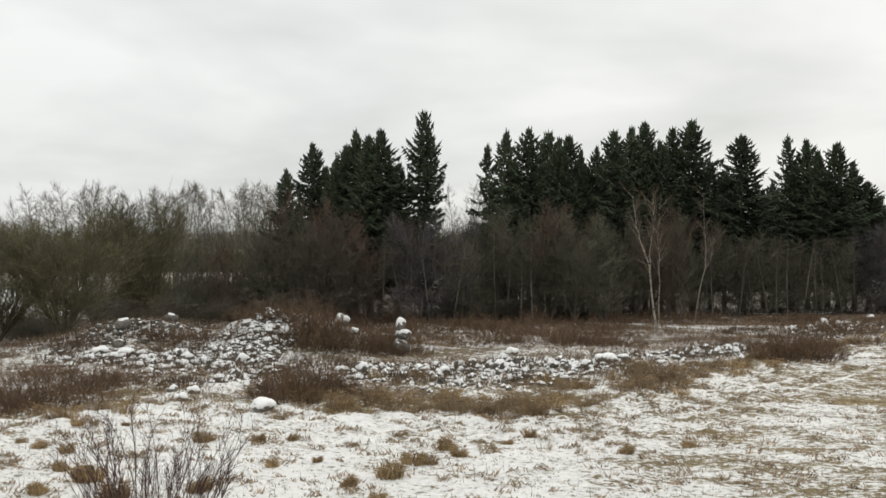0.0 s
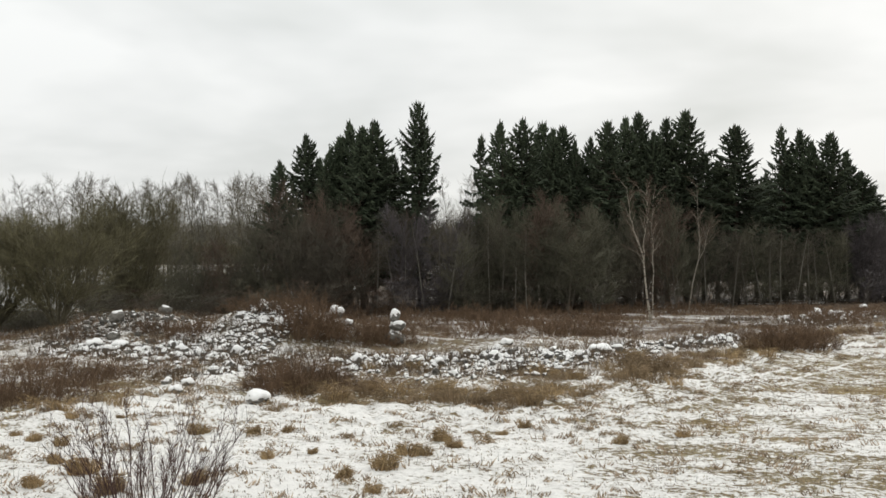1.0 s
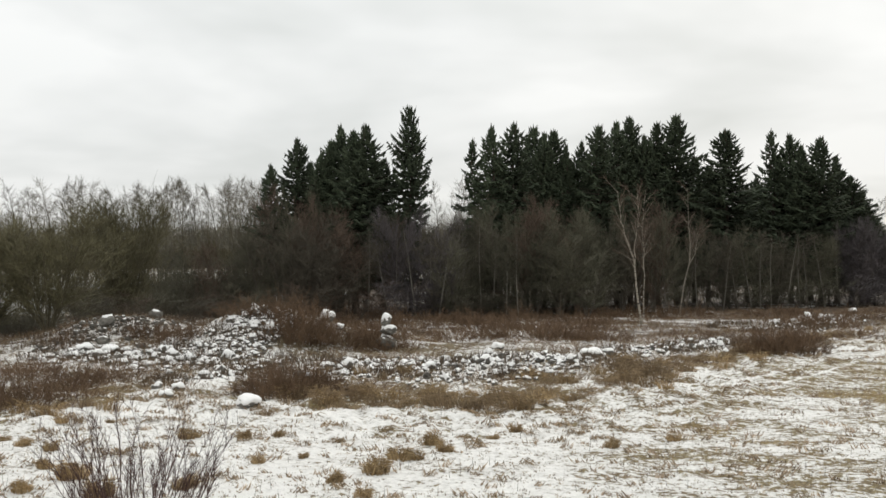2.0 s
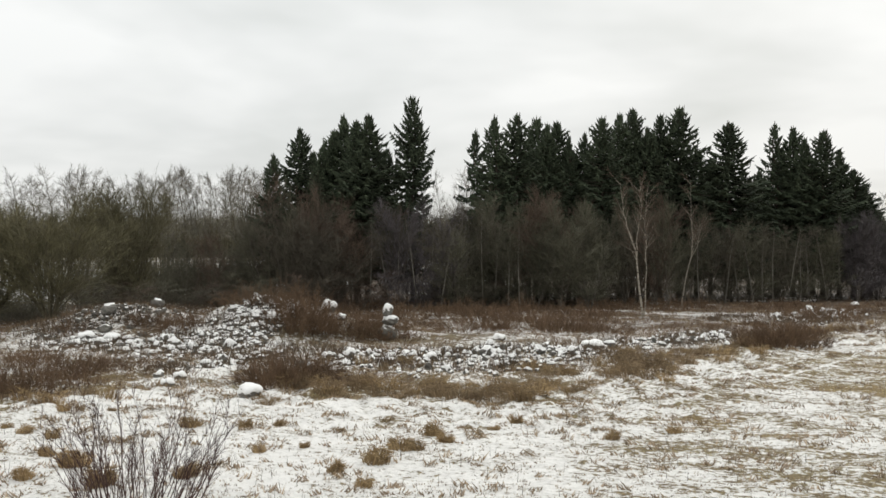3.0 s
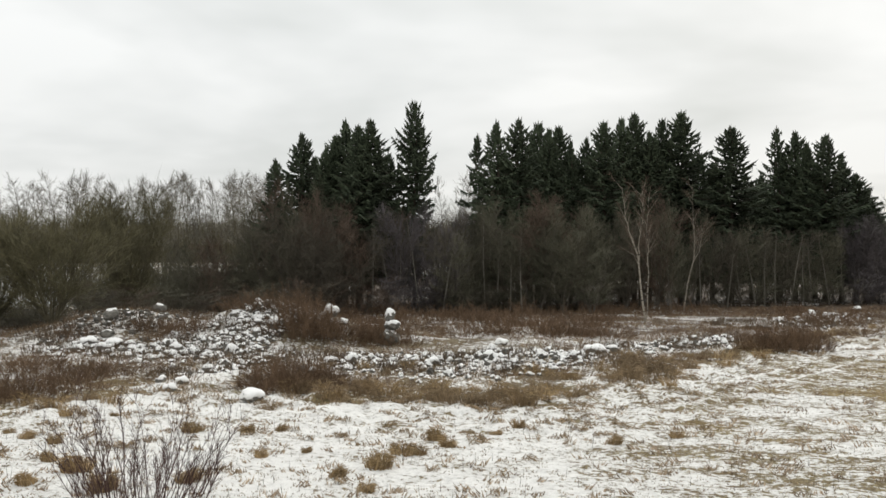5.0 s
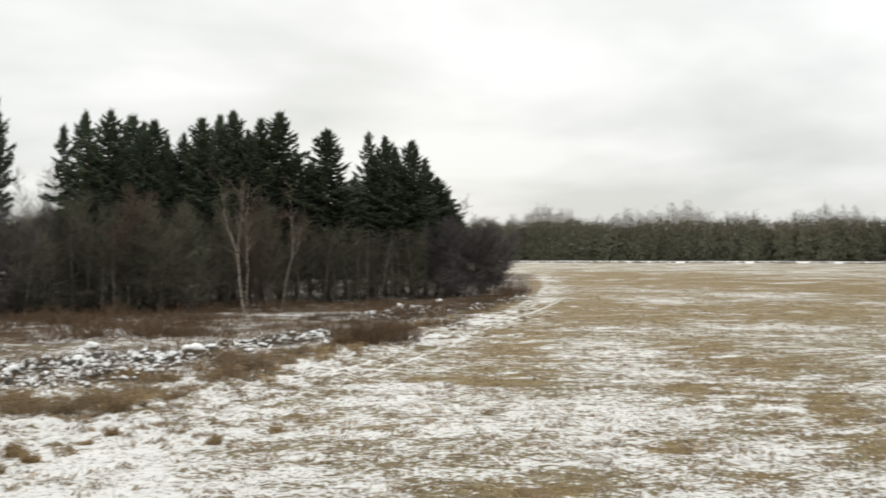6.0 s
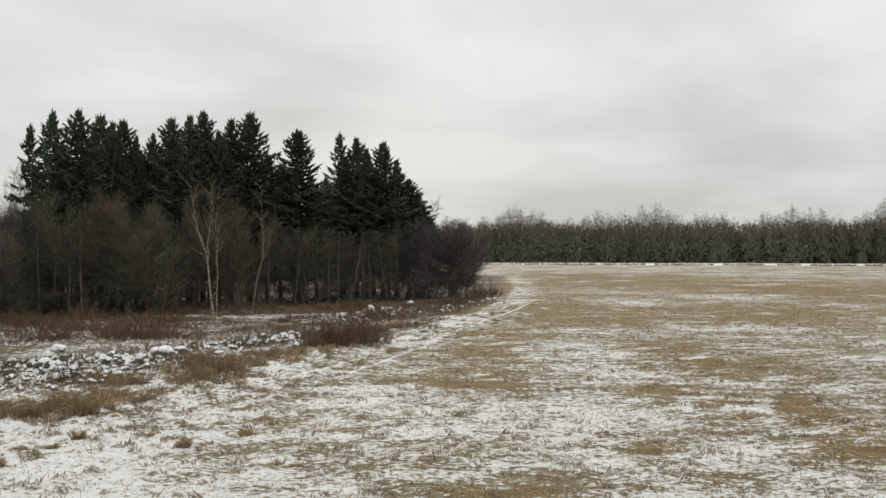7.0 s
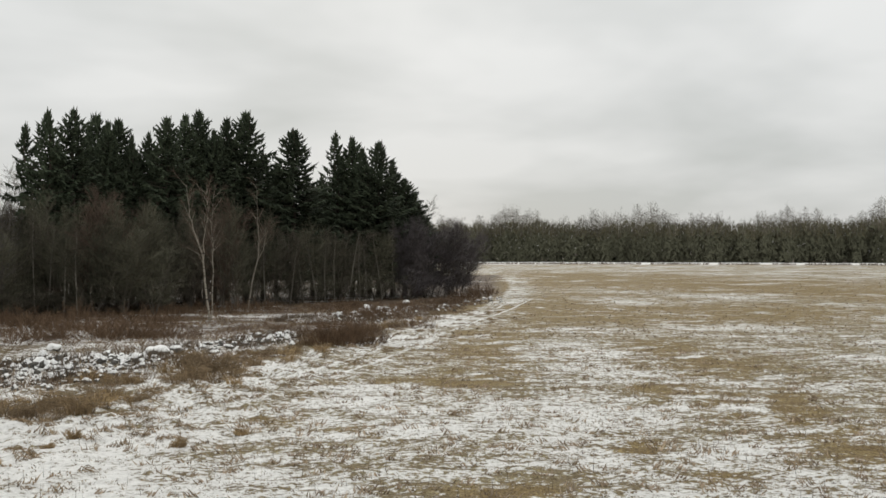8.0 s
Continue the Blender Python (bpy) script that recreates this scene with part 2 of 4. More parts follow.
# ---- mesh helpers ----
class Soup:
    """Vertices and faces gathered for one mesh."""

    def __init__(self):
        self.v, self.f, self.spikes = [], [], []

    def tube(self, pts, radii, sides=4):
        base = len(self.v)
        n = len(pts)
        for i, p in enumerate(pts):
            d = (pts[min(i + 1, n - 1)] - pts[max(i - 1, 0)]).normalized()
            a = d.orthogonal().normalized() if abs(d.z) < 0.99 else Vector((1, 0, 0))
            a = (a - d * a.dot(d)).normalized()
            b = d.cross(a)
            for k in range(sides):
                w = 2 * math.pi * k / sides
                self.v.append(p + (a * math.cos(w) + b * math.sin(w)) * radii[i])
        for i in range(n - 1):
            for k in range(sides):
                k2 = (k + 1) % sides
                self.f.append((base + i * sides + k, base + i * sides + k2, base + (i + 1) * sides + k2, base + (i + 1) * sides + k))
        self.f.append(tuple(base + (n - 1) * sides + k for k in range(sides)))

    def spike(self, p, q, r):
        """A twig or a needle clump: three thin sides that meet in a point."""
        self.spikes.append((*p, *q, r))

    def mesh(self, name):
        verts = [tuple(p) for p in self.v]
        faces = list(self.f)
        if self.spikes:
            s = np.array(self.spikes)
            p, q, r = s[:, :3], s[:, 3:6], s[:, 6:7]
            d = q - p
            d /= np.linalg.norm(d, axis=1, keepdims=True) + 1e-9
            up = np.where(np.abs(d[:, 2:3]) > 0.9, np.array([[1.0, 0, 0]]), np.array([[0, 0, 1.0]]))
            a = np.cross(d, up)
            a /= np.linalg.norm(a, axis=1, keepdims=True) + 1e-9
            b = np.cross(d, a)
            base = len(verts)
            rows = np.stack([p + a * r, p - a * r * 0.5 + b * r * 0.87, p - a * r * 0.5 - b * r * 0.87, q], axis=1)
            verts += [tuple(x) for x in rows.reshape(-1, 3)]
            for i in range(len(s)):
                k = base + 4 * i
                faces += [(k, k + 1, k + 3), (k + 1, k + 2, k + 3), (k + 2, k, k + 3)]
        me = bpy.data.meshes.new(name)
        me.from_pydata(verts, [], faces)
        return me


def part(name, soup, mat, parent, label=""):
    me = soup if isinstance(soup, bpy.types.Mesh) else soup.mesh(name)
    me.materials.append(mat)
    ob = new(name, me)
    ob.parent = parent
    return tagged(ob, label)


used = set()


def place(ob, x, y, z=None, turn=0.0, wide=1.0, high=1.0, label=""):
    """The thing itself the first time, a copy of it every further time."""
    m = pose(x, y, ground_z(x, y) if z is None else z, 0, 0, turn) @ Matrix.Diagonal((wide, wide, high, 1))
    if ob.name in used:
        ob = copy_thing(ob, m)
    used.add(ob.name)
    ob.matrix_basis = m
    return tagged(ob, label)


def thing(name, label, category, group="", kind=""):
    return tagged(new(name), label, category, group, kind)


# ---- the ground: one sheet to the horizon, with the stone heaps' mounds ----
MOUNDS = (  # x, y, height, radius along x, radius along y
    (-7.97, 55.32, 1.40, 4.00, 3.00),
    (-18.27, 55.80, 1.60, 5.00, 4.00),
    (-10.02, 51.55, 1.90, 3.20, 3.60),
    (-2.92, 52.68, 0.40, 3.00, 2.00),
    (4.16, 42.29, 0.50, 5.00, 2.00),
)
HEAPS = ((-19.39, 48.68, -13.50, 47.21, 1.30, 42), (-13.25, 46.34, -8.26, 47.59, 2.40, 60), (-20.91, 52.49, -14.42, 54.94, 1.80, 36), (-11.22, 48.83, -8.00, 50.37, 1.30, 44), (-5.02, 43.81, 0.88, 40.79, 2.00, 45), (0.89, 41.29, 6.94, 42.44, 1.70, 48), (7.79, 47.67, 16.44, 53.85, 1.60, 30), (23.51, 66.68, 33.32, 74.49, 3.60, 18), (-10.03, 39.13, -7.74, 43.11, 1.50, 14), (27.59, 72.02, 35.32, 76.86, 3.00, 14), (34.39, 73.70, 50.22, 90.32, 2.20, 16))  # stone heaps: a line from x, y to x, y, its width, its stones
EDGE = ((-15.99, 27.50), (-13.21, 30.87), (-11.20, 33.61), (-7.24, 33.67), (-3.08, 31.82), (0.30, 30.71), (2.67, 30.75), (4.70, 32.60), (6.80, 36.60), (8.80, 39.20), (11.50, 42.20), (14.90, 45.60), (19.60, 50.60), (23.90, 56.20), (30.93, 63.33), (40.64, 76.23), (51.76, 92.44), (63.63, 111.63), (86.94, 153.77))  # the field's edge, from the near end to the far one


def edge_side(x, y):
    """Metres to the field side (positive) of the rough strip's edge."""
    best, side = 1e9, 1.0
    for (ax, ay), (bx, by) in zip(EDGE, EDGE[1:]):
        dx, dy = bx - ax, by - ay
        u = min(1, max(0, ((x - ax) * dx + (y - ay) * dy) / (dx * dx + dy * dy)))
        px, py = ax + u * dx, ay + u * dy
        d = math.hypot(x - px, y - py)
        if d < best:
            best, side = d, (1 if dx * (y - ay) - dy * (x - ax) < 0 else -1)
    return best * side


def ground_z(x, y):
    z = 0.0
    for mx, my, h, rx, ry in MOUNDS:
        e = ((x - mx) / rx) ** 2 + ((y - my) / ry) ** 2
        if e < 9:
            z += h * math.exp(-e)
    r = math.hypot(x, y)
    if r < 200:
        z += 0.10 * noise.noise((x * 0.12, y * 0.12, 3.0)) + 0.05 * noise.noise((x * 0.5, y * 0.5, 7.0))
        if -23 < x < 37 and 15 < y < 53:  # hummocks of grass under the near snow
            side = edge_side(x, y)
            near = max(0.35, 1 - max(0, side - 2) / 8)
            if -3 < side < 6:
                u, v = x * 0.26 - y * 0.97, x * 0.97 + y * 0.26
                z += 0.17 * (1 - abs(side - 1.5) / 4.5) * noise.noise((u * 0.55, v * 1.9, 15.0))
            z += near * (0.13 * noise.noise((x * 1.1, y * 1.1, 9.0)) + 0.09 * noise.noise((x * 2.4, y * 2.4, 4.0)))
    return z


def steps(lo, hi, near, middle, finest, fine, far):
    """Grid lines: closest together from near to middle, wider to lo and hi, then growing to the horizon."""
    line = list(np.arange(lo, near, fine)) + list(np.arange(near, middle, finest)) + list(np.arange(middle, hi, fine))
    a, b, s = [line[0]], [line[-1]], fine
    while b[-1] < far or a[-1] > -far:
        s *= 1.13
        a.append(a[-1] - s)
        b.append(b[-1] + s)
    return [float(v) for v in a[:0:-1] + line + b[1:]]


PATCHES = (  # tan, nearly snowless patches of the field: x, y, half length along the drifts, half depth across them
    (22.5, 24.2, 2.3, 2.9),
    (29.7, 35.4, 3.0, 8.9),
    (20.2, 17.6, 1.2, 4.0),
    (14.9, 20.1, 1.0, 1.1),
    (26.1, 48.4, 2.2, 13.4),
    (46.6, 72.4, 6.4, 19.4),
    (56.0, 59.2, 12.7, 10.7),
    (97.3, 112.4, 29.2, 24.3),
    (16.8, 32.0, 1.5, 2.3),
    (110.0, 160.4, 19.6, 27.3),
    (8.9, 24.6, 1.2, 1.2),
    (9.8, 17.4, 1.5, 0.8),
    (14.7, 16.2, 0.7, 0.8),
    (22.2, 27.8, 1.4, 1.8),
    (91.6, 82.9, 7.0, 15.4),
    (17.6, 33.5, 2.5, 1.5),
    (13.9, 33.4, 2.5, 1.5),
    (7.6, 27.7, 2.2, 1.0),
)


def heaped(x, y):
    """One on the stone heaps, none away from them."""
    best = 0.0
    for ax, ay, bx, by, wide, n in HEAPS:
        dx, dy = bx - ax, by - ay
        u = min(1, max(0, ((x - ax) * dx + (y - ay) * dy) / (dx * dx + dy * dy)))
        best = max(best, math.exp(-((x - ax - u * dx) ** 2 + (y - ay - u * dy) ** 2) / (1.2 * wide) ** 2))
    return best


def litter(x, y):
    """Brown dead leaves and weeds instead of straw: the rough strip and the grove's floor."""
    r = math.hypot(x, y)
    if r > 200:
        return 1.0 if r > 455 else 0.0
    side = edge_side(x, y)
    return 0.0 if side > 0 or (r > 88 and x < -12) else min(1, -side / 3) * min(1, 0.45 + max(0, r - 50) / 20)


def bareness(x, y):
    """How much dead grass shows: the field, the snowier strip at its edge, the rough strip, the grove's floor."""
    r = math.hypot(x, y)
    side = edge_side(x, y) if r < 200 else 60.0
    n = noise.fractal((x * 0.09, y * 0.09, 1.0), 1.0, 2.0, 4)
    if r > 375:
        return (-0.25 if x > -60 else 0.12) if r < 455 else 0.3
    if side > 0:
        b = (0.008 if x > 3 else -0.04) + 0.03 * n + 0.03 * min(1, max(0, side - 2) / 12) - 0.07 * max(0, 1 - side / 4) + 0.05 * max(0, 1 - abs(side - 7) / 4) * (r > 40)
        b += 0.02 * min(1, max(0, r - 34) / 14) + 0.045 * min(1, max(0, r - 50) / 60) - 0.02 * max(0, 1 - max(0, r - 17) / 16) - 0.045 * max(0, 1 - max(0, x + 2) / 9) * (r < 60)
    elif r > 60 and x < -12:
        b = (0.06 if r < 100 else -0.03) + 0.08 * n
    else:
        b = 0.02 + 0.1 * n + 0.05 * min(1, max(0, (r - 50) / 14)) - 0.09 * heaped(x, y) + 0.16 * noise.noise((x * 0.4, y * 0.4, 6.0))
        if r > 78:
            b += 0.15
    for px, py, rx, ry in PATCHES:
        u, v = (x - px) * 0.903 - (y - py) * 0.43, (x - px) * 0.43 + (y - py) * 0.903
        e = (u / rx) ** 2 + (v / ry) ** 2
        if e < 6:
            b += 0.19 * math.exp(-e) * (0.75 + 1.4 * noise.noise((x * 0.8, y * 0.8, 11.0)) + 0.8 * noise.noise((x * 0.3, y * 0.3, 13.0)))
    return b


def make_ground():
    xs, ys = steps(-45, 75, -18, 22, 0.17, 0.8, 4200), steps(8, 125, 16.5, 42, 0.17, 0.8, 4200)
    verts = [(x, y, ground_z(x, y)) for y in ys for x in xs]
    nx = len(xs)
    faces = [(j * nx + i, j * nx + i + 1, (j + 1) * nx + i + 1, (j + 1) * nx + i) for j in range(len(ys) - 1) for i in range(nx - 1)]
    me = bpy.data.meshes.new("ground")
    me.from_pydata(verts, [], faces)
    me.polygons.foreach_set("use_smooth", [True] * len(faces))
    layer = me.attributes.new("bare", "FLOAT", "POINT")
    layer.data.foreach_set("value", [bareness(x, y) for x, y, z in verts])
    layer = me.attributes.new("litter", "FLOAT", "POINT")
    layer.data.foreach_set("value", [litter(x, y) for x, y, z in verts])
    me.materials.append(GROUND)
    tagged(new("ground", me), "flat stubble field under thin patchy snow", "ground", kind="structure")


make_ground()


def wheel_track(line, off):
    """A shallow rut filled with snow along the field's edge."""
    pts = []
    for (ax, ay), (bx, by) in zip(line, line[1:]):
        for k in range(12):
            u = k / 12
            d = math.hypot(bx - ax, by - ay)
            nx, ny = (by - ay) / d, -(bx - ax) / d
            wob = off + 0.12 * noise.noise((ax + u * (bx - ax), ay + u * (by - ay), off))
            pts.append((ax + u * (bx - ax) + nx * wob, ay + u * (by - ay) + ny * wob, nx, ny))
    verts, faces = [], []
    for i, (x, y, nx, ny) in enumerate(pts):
        thin = min(1, 0.15 + 2.2 * (1 - i / len(pts)))  # it fades out along the field
        for w, h in ((-0.17, -0.01), (-0.07, 0.014), (0.07, 0.014), (0.17, -0.01)):
            w *= thin
            verts.append((x + nx * w, y + ny * w, ground_z(x + nx * w, y + ny * w) + h))
    for i in range(len(pts) - 1):
        for k in range(3):
            faces.append((4 * i + k, 4 * i + k + 1, 4 * i + k + 5, 4 * i + k + 4))
    me = bpy.data.meshes.new("wheel_track")
    me.from_pydata(verts, [], faces)
    for key, value in (("bare", -0.09), ("litter", 0.0)):
        me.attributes.new(key, "FLOAT", "POINT").data.foreach_set("value", [value] * len(verts))
    me.materials.append(GROUND)
    tagged(new("wheel_track", me), "snow-filled wheel rut along the field edge", "track", kind="structure")


TRACK = ((12.4, 36.0), (16.7, 40.9), (20.87, 46.50), (25.78, 52.78), (32.92, 61.74), (42.97, 74.16), (52.25, 86.63), (56.5, 92.5))
for off in (0.0, -1.4):
    wheel_track(TRACK, off)


# ---- trees ----
def spruce(seed, height, radius, sparse=0.0, taper=1.95, swell=0.95):
    """A spruce: straight trunk, whorls of drooping limbs, hung with needle clumps."""
    rng = random.Random(seed)
    ob = thing("spruce_tree", "tall dark green spruce at the edge of a grove", "tree", "spruces of the grove")
    trunk, crown = Soup(), Soup()
    trunk.tube([Vector((rng.uniform(-.05, .05) * k, rng.uniform(-.05, .05) * k, height * k / 6)) for k in range(7)],
               [0.21 * (1 - k / 6.4) for k in range(7)], 7)
    z = 3.0
    while z < height - 0.4:
        t = (height - z) / height
        reach = radius * 0.8 * min(1, t * taper) ** swell * (0.9 + 0.12 * math.sin(z * 2.1 + seed)) + 0.05
        if t > 0.8:
            reach *= 1 - (t - 0.8) * 1.3
        count = 4 if t < 0.06 else rng.choice((5, 6, 7))
        spin = rng.uniform(0, 6.3)
        for k in range(count):
            if rng.random() < sparse * (0.4 + t):
                continue
            a = spin + 6.283 * k / count + rng.uniform(-.25, .25)
            length = reach * rng.uniform(0.55, 1.2)
            if rng.random() < 0.12:
                length *= 1.22
            lift = 0.3 - 0.95 * min(1, t * 2.0) + rng.uniform(-.15, .15)
            out = Vector((math.cos(a), math.sin(a), 0))
            pts = []
            for i in range(4):
                u = i / 3
                pts.append(Vector((0, 0, z)) + out * length * u + Vector((0, 0, length * (lift * u + 0.5 * u * u * u))))
            trunk.spike(pts[0], pts[3], 0.035 * length / radius + 0.012)
            # foliage: clumps along the limb, spreading sideways and hanging
            n = max(3, int(length * (6.4 if t < 0.55 else 4.6) * (1 - 0.35 * sparse)))
            cross = Vector((-out.y, out.x, 0))
            for i in range(n):
                u = (i + rng.random()) / n
                u = 0.12 + 0.88 * u
                s = min(2.999, u * 3)
                p = pts[int(s)].lerp(pts[int(s) + 1], s - int(s))
                side = rng.choice((-1, 1))
                span = (0.25 + 0.5 * (1 - u)) * min(1.0, length * 0.5) * rng.uniform(0.7, 1.3)
                q = p + cross * side * span + out * span * 0.7 + Vector((0, 0, -span * rng.uniform(0.05, 0.75)))
                crown.spike(p, q, rng.uniform(0.085, 0.15) * min(1, 0.45 + t * 4))
                if rng.random() < 0.6:
                    crown.spike(p, p + Vector((rng.uniform(-.12, .12), rng.uniform(-.12, .12), -rng.uniform(0.25, 0.6))), 0.08)
            crown.spike(pts[2], pts[3] + out * 0.16 * min(1, t * 6) + Vector((0, 0, 0.22)), 0.13 * min(1, 0.4 + t * 5))
        z += rng.uniform(0.27, 0.4) * (0.55 + 0.45 * min(1, t * 3)) * (1 + 0.5 * sparse) * (1 if t < 0.55 else 1.3)
    crown.spike(Vector((0, 0, height - 1.3)), Vector((0, 0, height + 0.1)), 0.2)
    part("trunk", trunk, SPRUCE_BARK, ob, "grey-brown trunk with short dead limbs")
    part("crown", crown, NEEDLES, ob, "dense drooping dark green boughs")
    return ob


def wander(rng, p, d, length, n, curve, rise=0.0):
    pts = [p.copy()]
    d = d.normalized()
    for i in range(n):
        d = (d + Vector((rng.uniform(-1, 1), rng.uniform(-1, 1), rng.uniform(-1, 1) + rise)) * curve).normalized()
        pts.append(pts[-1] + d * (length / n))
    return pts, d


def along(pts, u):
    s = min(len(pts) - 1.001, u * (len(pts) - 1))
    i = int(s)
    return pts[i].lerp(pts[i + 1], s - i), (pts[i + 1] - pts[i]).normalized()


def aside(rng, d, angle):
    a = d.orthogonal().normalized()
    a.rotate(Matrix.Rotation(rng.uniform(0, 6.283), 3, d))
    return (d * math.cos(angle) + a * math.sin(angle)).normalized()


def bare_tree(name, seed, height, spread, label, group, bark, twig_mat, stems=1, limbs=16, subs=5, twigs=7, clear=0.25,
              girth=0.11, twig=0.9, fat=0.011, fan=0.0, angle=(0.45, 0.95), rise=0.45, category="tree"):
    """A leafless tree or tall bush: stems, limbs, branches, and a haze of twigs."""
    rng = random.Random(seed)
    ob = thing(name, label, category, group)
    wood, fine = Soup(), Soup()
    for s in range(stems):
        a = rng.uniform(0, 6.283)
        lean = fan * rng.uniform(0.35, 1.0) if stems > 1 else 0.05
        d0 = Vector((math.cos(a) * lean, math.sin(a) * lean, 1))
        h = height * (rng.uniform(0.75, 1.0) if stems > 1 else 0.96) / math.sqrt(1 + 0.5 * lean * lean)
        pts, _ = wander(rng, Vector((math.cos(a), math.sin(a), 0)) * 0.12 * (stems > 1), d0, h, 7, 0.07, 0.12)
        rad = girth * rng.uniform(0.75, 1.1)
        wood.tube(pts, [rad * (1.0 - 0.92 * k / 7) for k in range(8)], 5)
        for k in range(limbs):
            u = clear + (0.97 - clear) * ((k + rng.random()) / limbs)
            p, d = along(pts, u)
            reach = spread * (1.0 - 0.75 * max(0, (u - 0.45) / 0.55)) * rng.uniform(0.6, 1.15)
            if u < clear + 0.15:
                reach *= 0.7
            lp, _ = wander(rng, p, aside(rng, d, rng.uniform(*angle)), reach, 4, 0.16, rise)
            lr = max(0.012, rad * (1 - u) * 0.45)
            wood.tube(lp, [lr, lr * 0.8, lr * 0.6, lr * 0.4, lr * 0.2], 3)
            for j in range(subs):
                v = 0.25 + 0.75 * (j + rng.random()) / subs
                q, e = along(lp, v)
                sp, _ = wander(rng, q, aside(rng, e, rng.uniform(0.35, 0.9)), twig * rng.uniform(0.7, 1.5), 2, 0.2, 0.35)
                fine.spike(sp[0], sp[2], fat * 1.5)
                for i in range(twigs):
                    w, g = along(sp, rng.random())
                    t2 = aside(rng, g, rng.uniform(0.25, 0.8)) + Vector((0, 0, 0.3))
                    fine.spike(w, w + t2.normalized() * twig * rng.uniform(0.45, 1.0), fat * rng.uniform(0.7, 1.2))
    part("trunk", wood, bark, ob)
    part("crown", fine, twig_mat, ob, "fine leafless twigs")
    return ob


def shrub(name, seed, height, radius, stems, mat, label, fat=0.006):
    """A bare shrub of thin upright stems, each with side twigs."""
    rng = random.Random(seed)
    ob = thing(name, label, "bush")
    wood, fine = Soup(), Soup()
    for s in range(stems):
        a, r = rng.uniform(0, 6.283), math.sqrt(rng.random())
        lean = 0.5 * r + 0.05
        h = height * rng.uniform(0.3, 1.0) * (1 - 0.3 * r * r)
        root = Vector((math.cos(a), math.sin(a), 0)) * r * radius * 0.6
        pts, _ = wander(rng, root, Vector((math.cos(a) * lean, math.sin(a) * lean, 1)), h, 6, 0.2, 0.3)
        wood.tube(pts, [fat * (1.6 - 1.3 * k / 6) for k in range(7)], 4)
        for i in range(13):
            p, d = along(pts, rng.uniform(0.25, 1.0))
            e = (aside(rng, d, rng.uniform(0.3, 0.8)) + Vector((0, 0, 0.25))).normalized()
            q = p + e * rng.uniform(0.15, 0.5)
            fine.spike(p, q, fat * 0.8)
            for k in range(2):
                w = p.lerp(q, rng.uniform(0.3, 0.9))
                fine.spike(w, w + (aside(rng, e, 0.6) + Vector((0, 0, 0.2))).normalized() * rng.uniform(0.08, 0.22), fat * 0.6)
    part("stalk", wood, mat, ob, "thin dark stems fanning from the ground")
    part("crown", fine, mat, ob, "fine reddish side twigs")
    return ob


def low_bush(name, seed, height, radius, stems, twigs, mat, label, group, fat=0.008, category="bush", upright=0.9):
    """A low bare bush: thin stems that fan from the base, each with side twigs."""
    rng = random.Random(seed)
    fine = Soup()
    for s in range(stems):
        a, r = rng.uniform(0, 6.283), radius * math.sqrt(rng.random())
        root = Vector((math.cos(a) * r * 0.8, math.sin(a) * r * 0.8, -0.05))
        lean = r / radius * (1 - upright) * 2.2 + 0.1
        h = height * rng.uniform(0.6, 1.0) * (1 - 0.6 * (r / radius) ** 2)
        pts, _ = wander(rng, root, Vector((math.cos(a) * lean, math.sin(a) * lean, 1)), h, 3, 0.42, 0.05)
        fine.tube(pts, [fat * 1.5, fat * 1.3, fat, fat * 0.4], 3)
        for i in range(twigs):
            p, d = along(pts, rng.uniform(0.1, 1.0))
            e = (aside(rng, d, rng.uniform(0.4, 1.3)) + Vector((0, 0, 0.15))).normalized()
            q = p + e * h * rng.uniform(0.18, 0.42)
            fine.spike(p, q, fat * rng.uniform(0.6, 1.0))
            if twigs > 6:
                p = p.lerp(q, 0.5)
                fine.spike(p, p + aside(rng, e, 0.6) * h * 0.2, fat * 0.7)
    me = fine.mesh(name)
    me.materials.append(mat)
    return tagged(new(name, me), label, category, group)


def grass_clump(name, seed, height, radius, blades, mat, label, group, width=0.014):
    """Dead grass bent over by the snow."""
    rng = random.Random(seed)
    s = Soup()
    for i in range(blades):
        a, r = rng.uniform(0, 6.283), radius * math.sqrt(rng.random())
        root = Vector((math.cos(a) * r, math.sin(a) * r, -0.03))
        b = rng.uniform(0, 6.283) * 0.5 + a * 0.5
        h = height * rng.uniform(0.35, 1.0) * (1 - 0.5 * (r / radius) ** 2)
        tip = root + Vector((math.cos(b) * h * 0.35, math.sin(b) * h * 0.35, h * 0.95))
        s.spike(root, tip, width)
        s.spike(root.lerp(tip, 0.75), tip + Vector((math.cos(b) * h * 0.4, math.sin(b) * h * 0.4, -h * rng.uniform(0.0, 0.35))), width * 0.8)
    me = s.mesh(name)
    me.materials.append(mat)
    return tagged(new(name, me), label, "grass", group)


def strewn(patches, seed):
    """Places scattered over slanted patches: x, y and a height for each."""
    rng = random.Random(seed)
    for mx, my, rx, ry, slant, n, low, high in patches:
        for i in range(n):
            dx = rx * (2 * (i + rng.random()) / n - 1)
            yield mx + dx, my + slant * dx + ry * rng.uniform(-1, 1), rng.uniform(low, high)


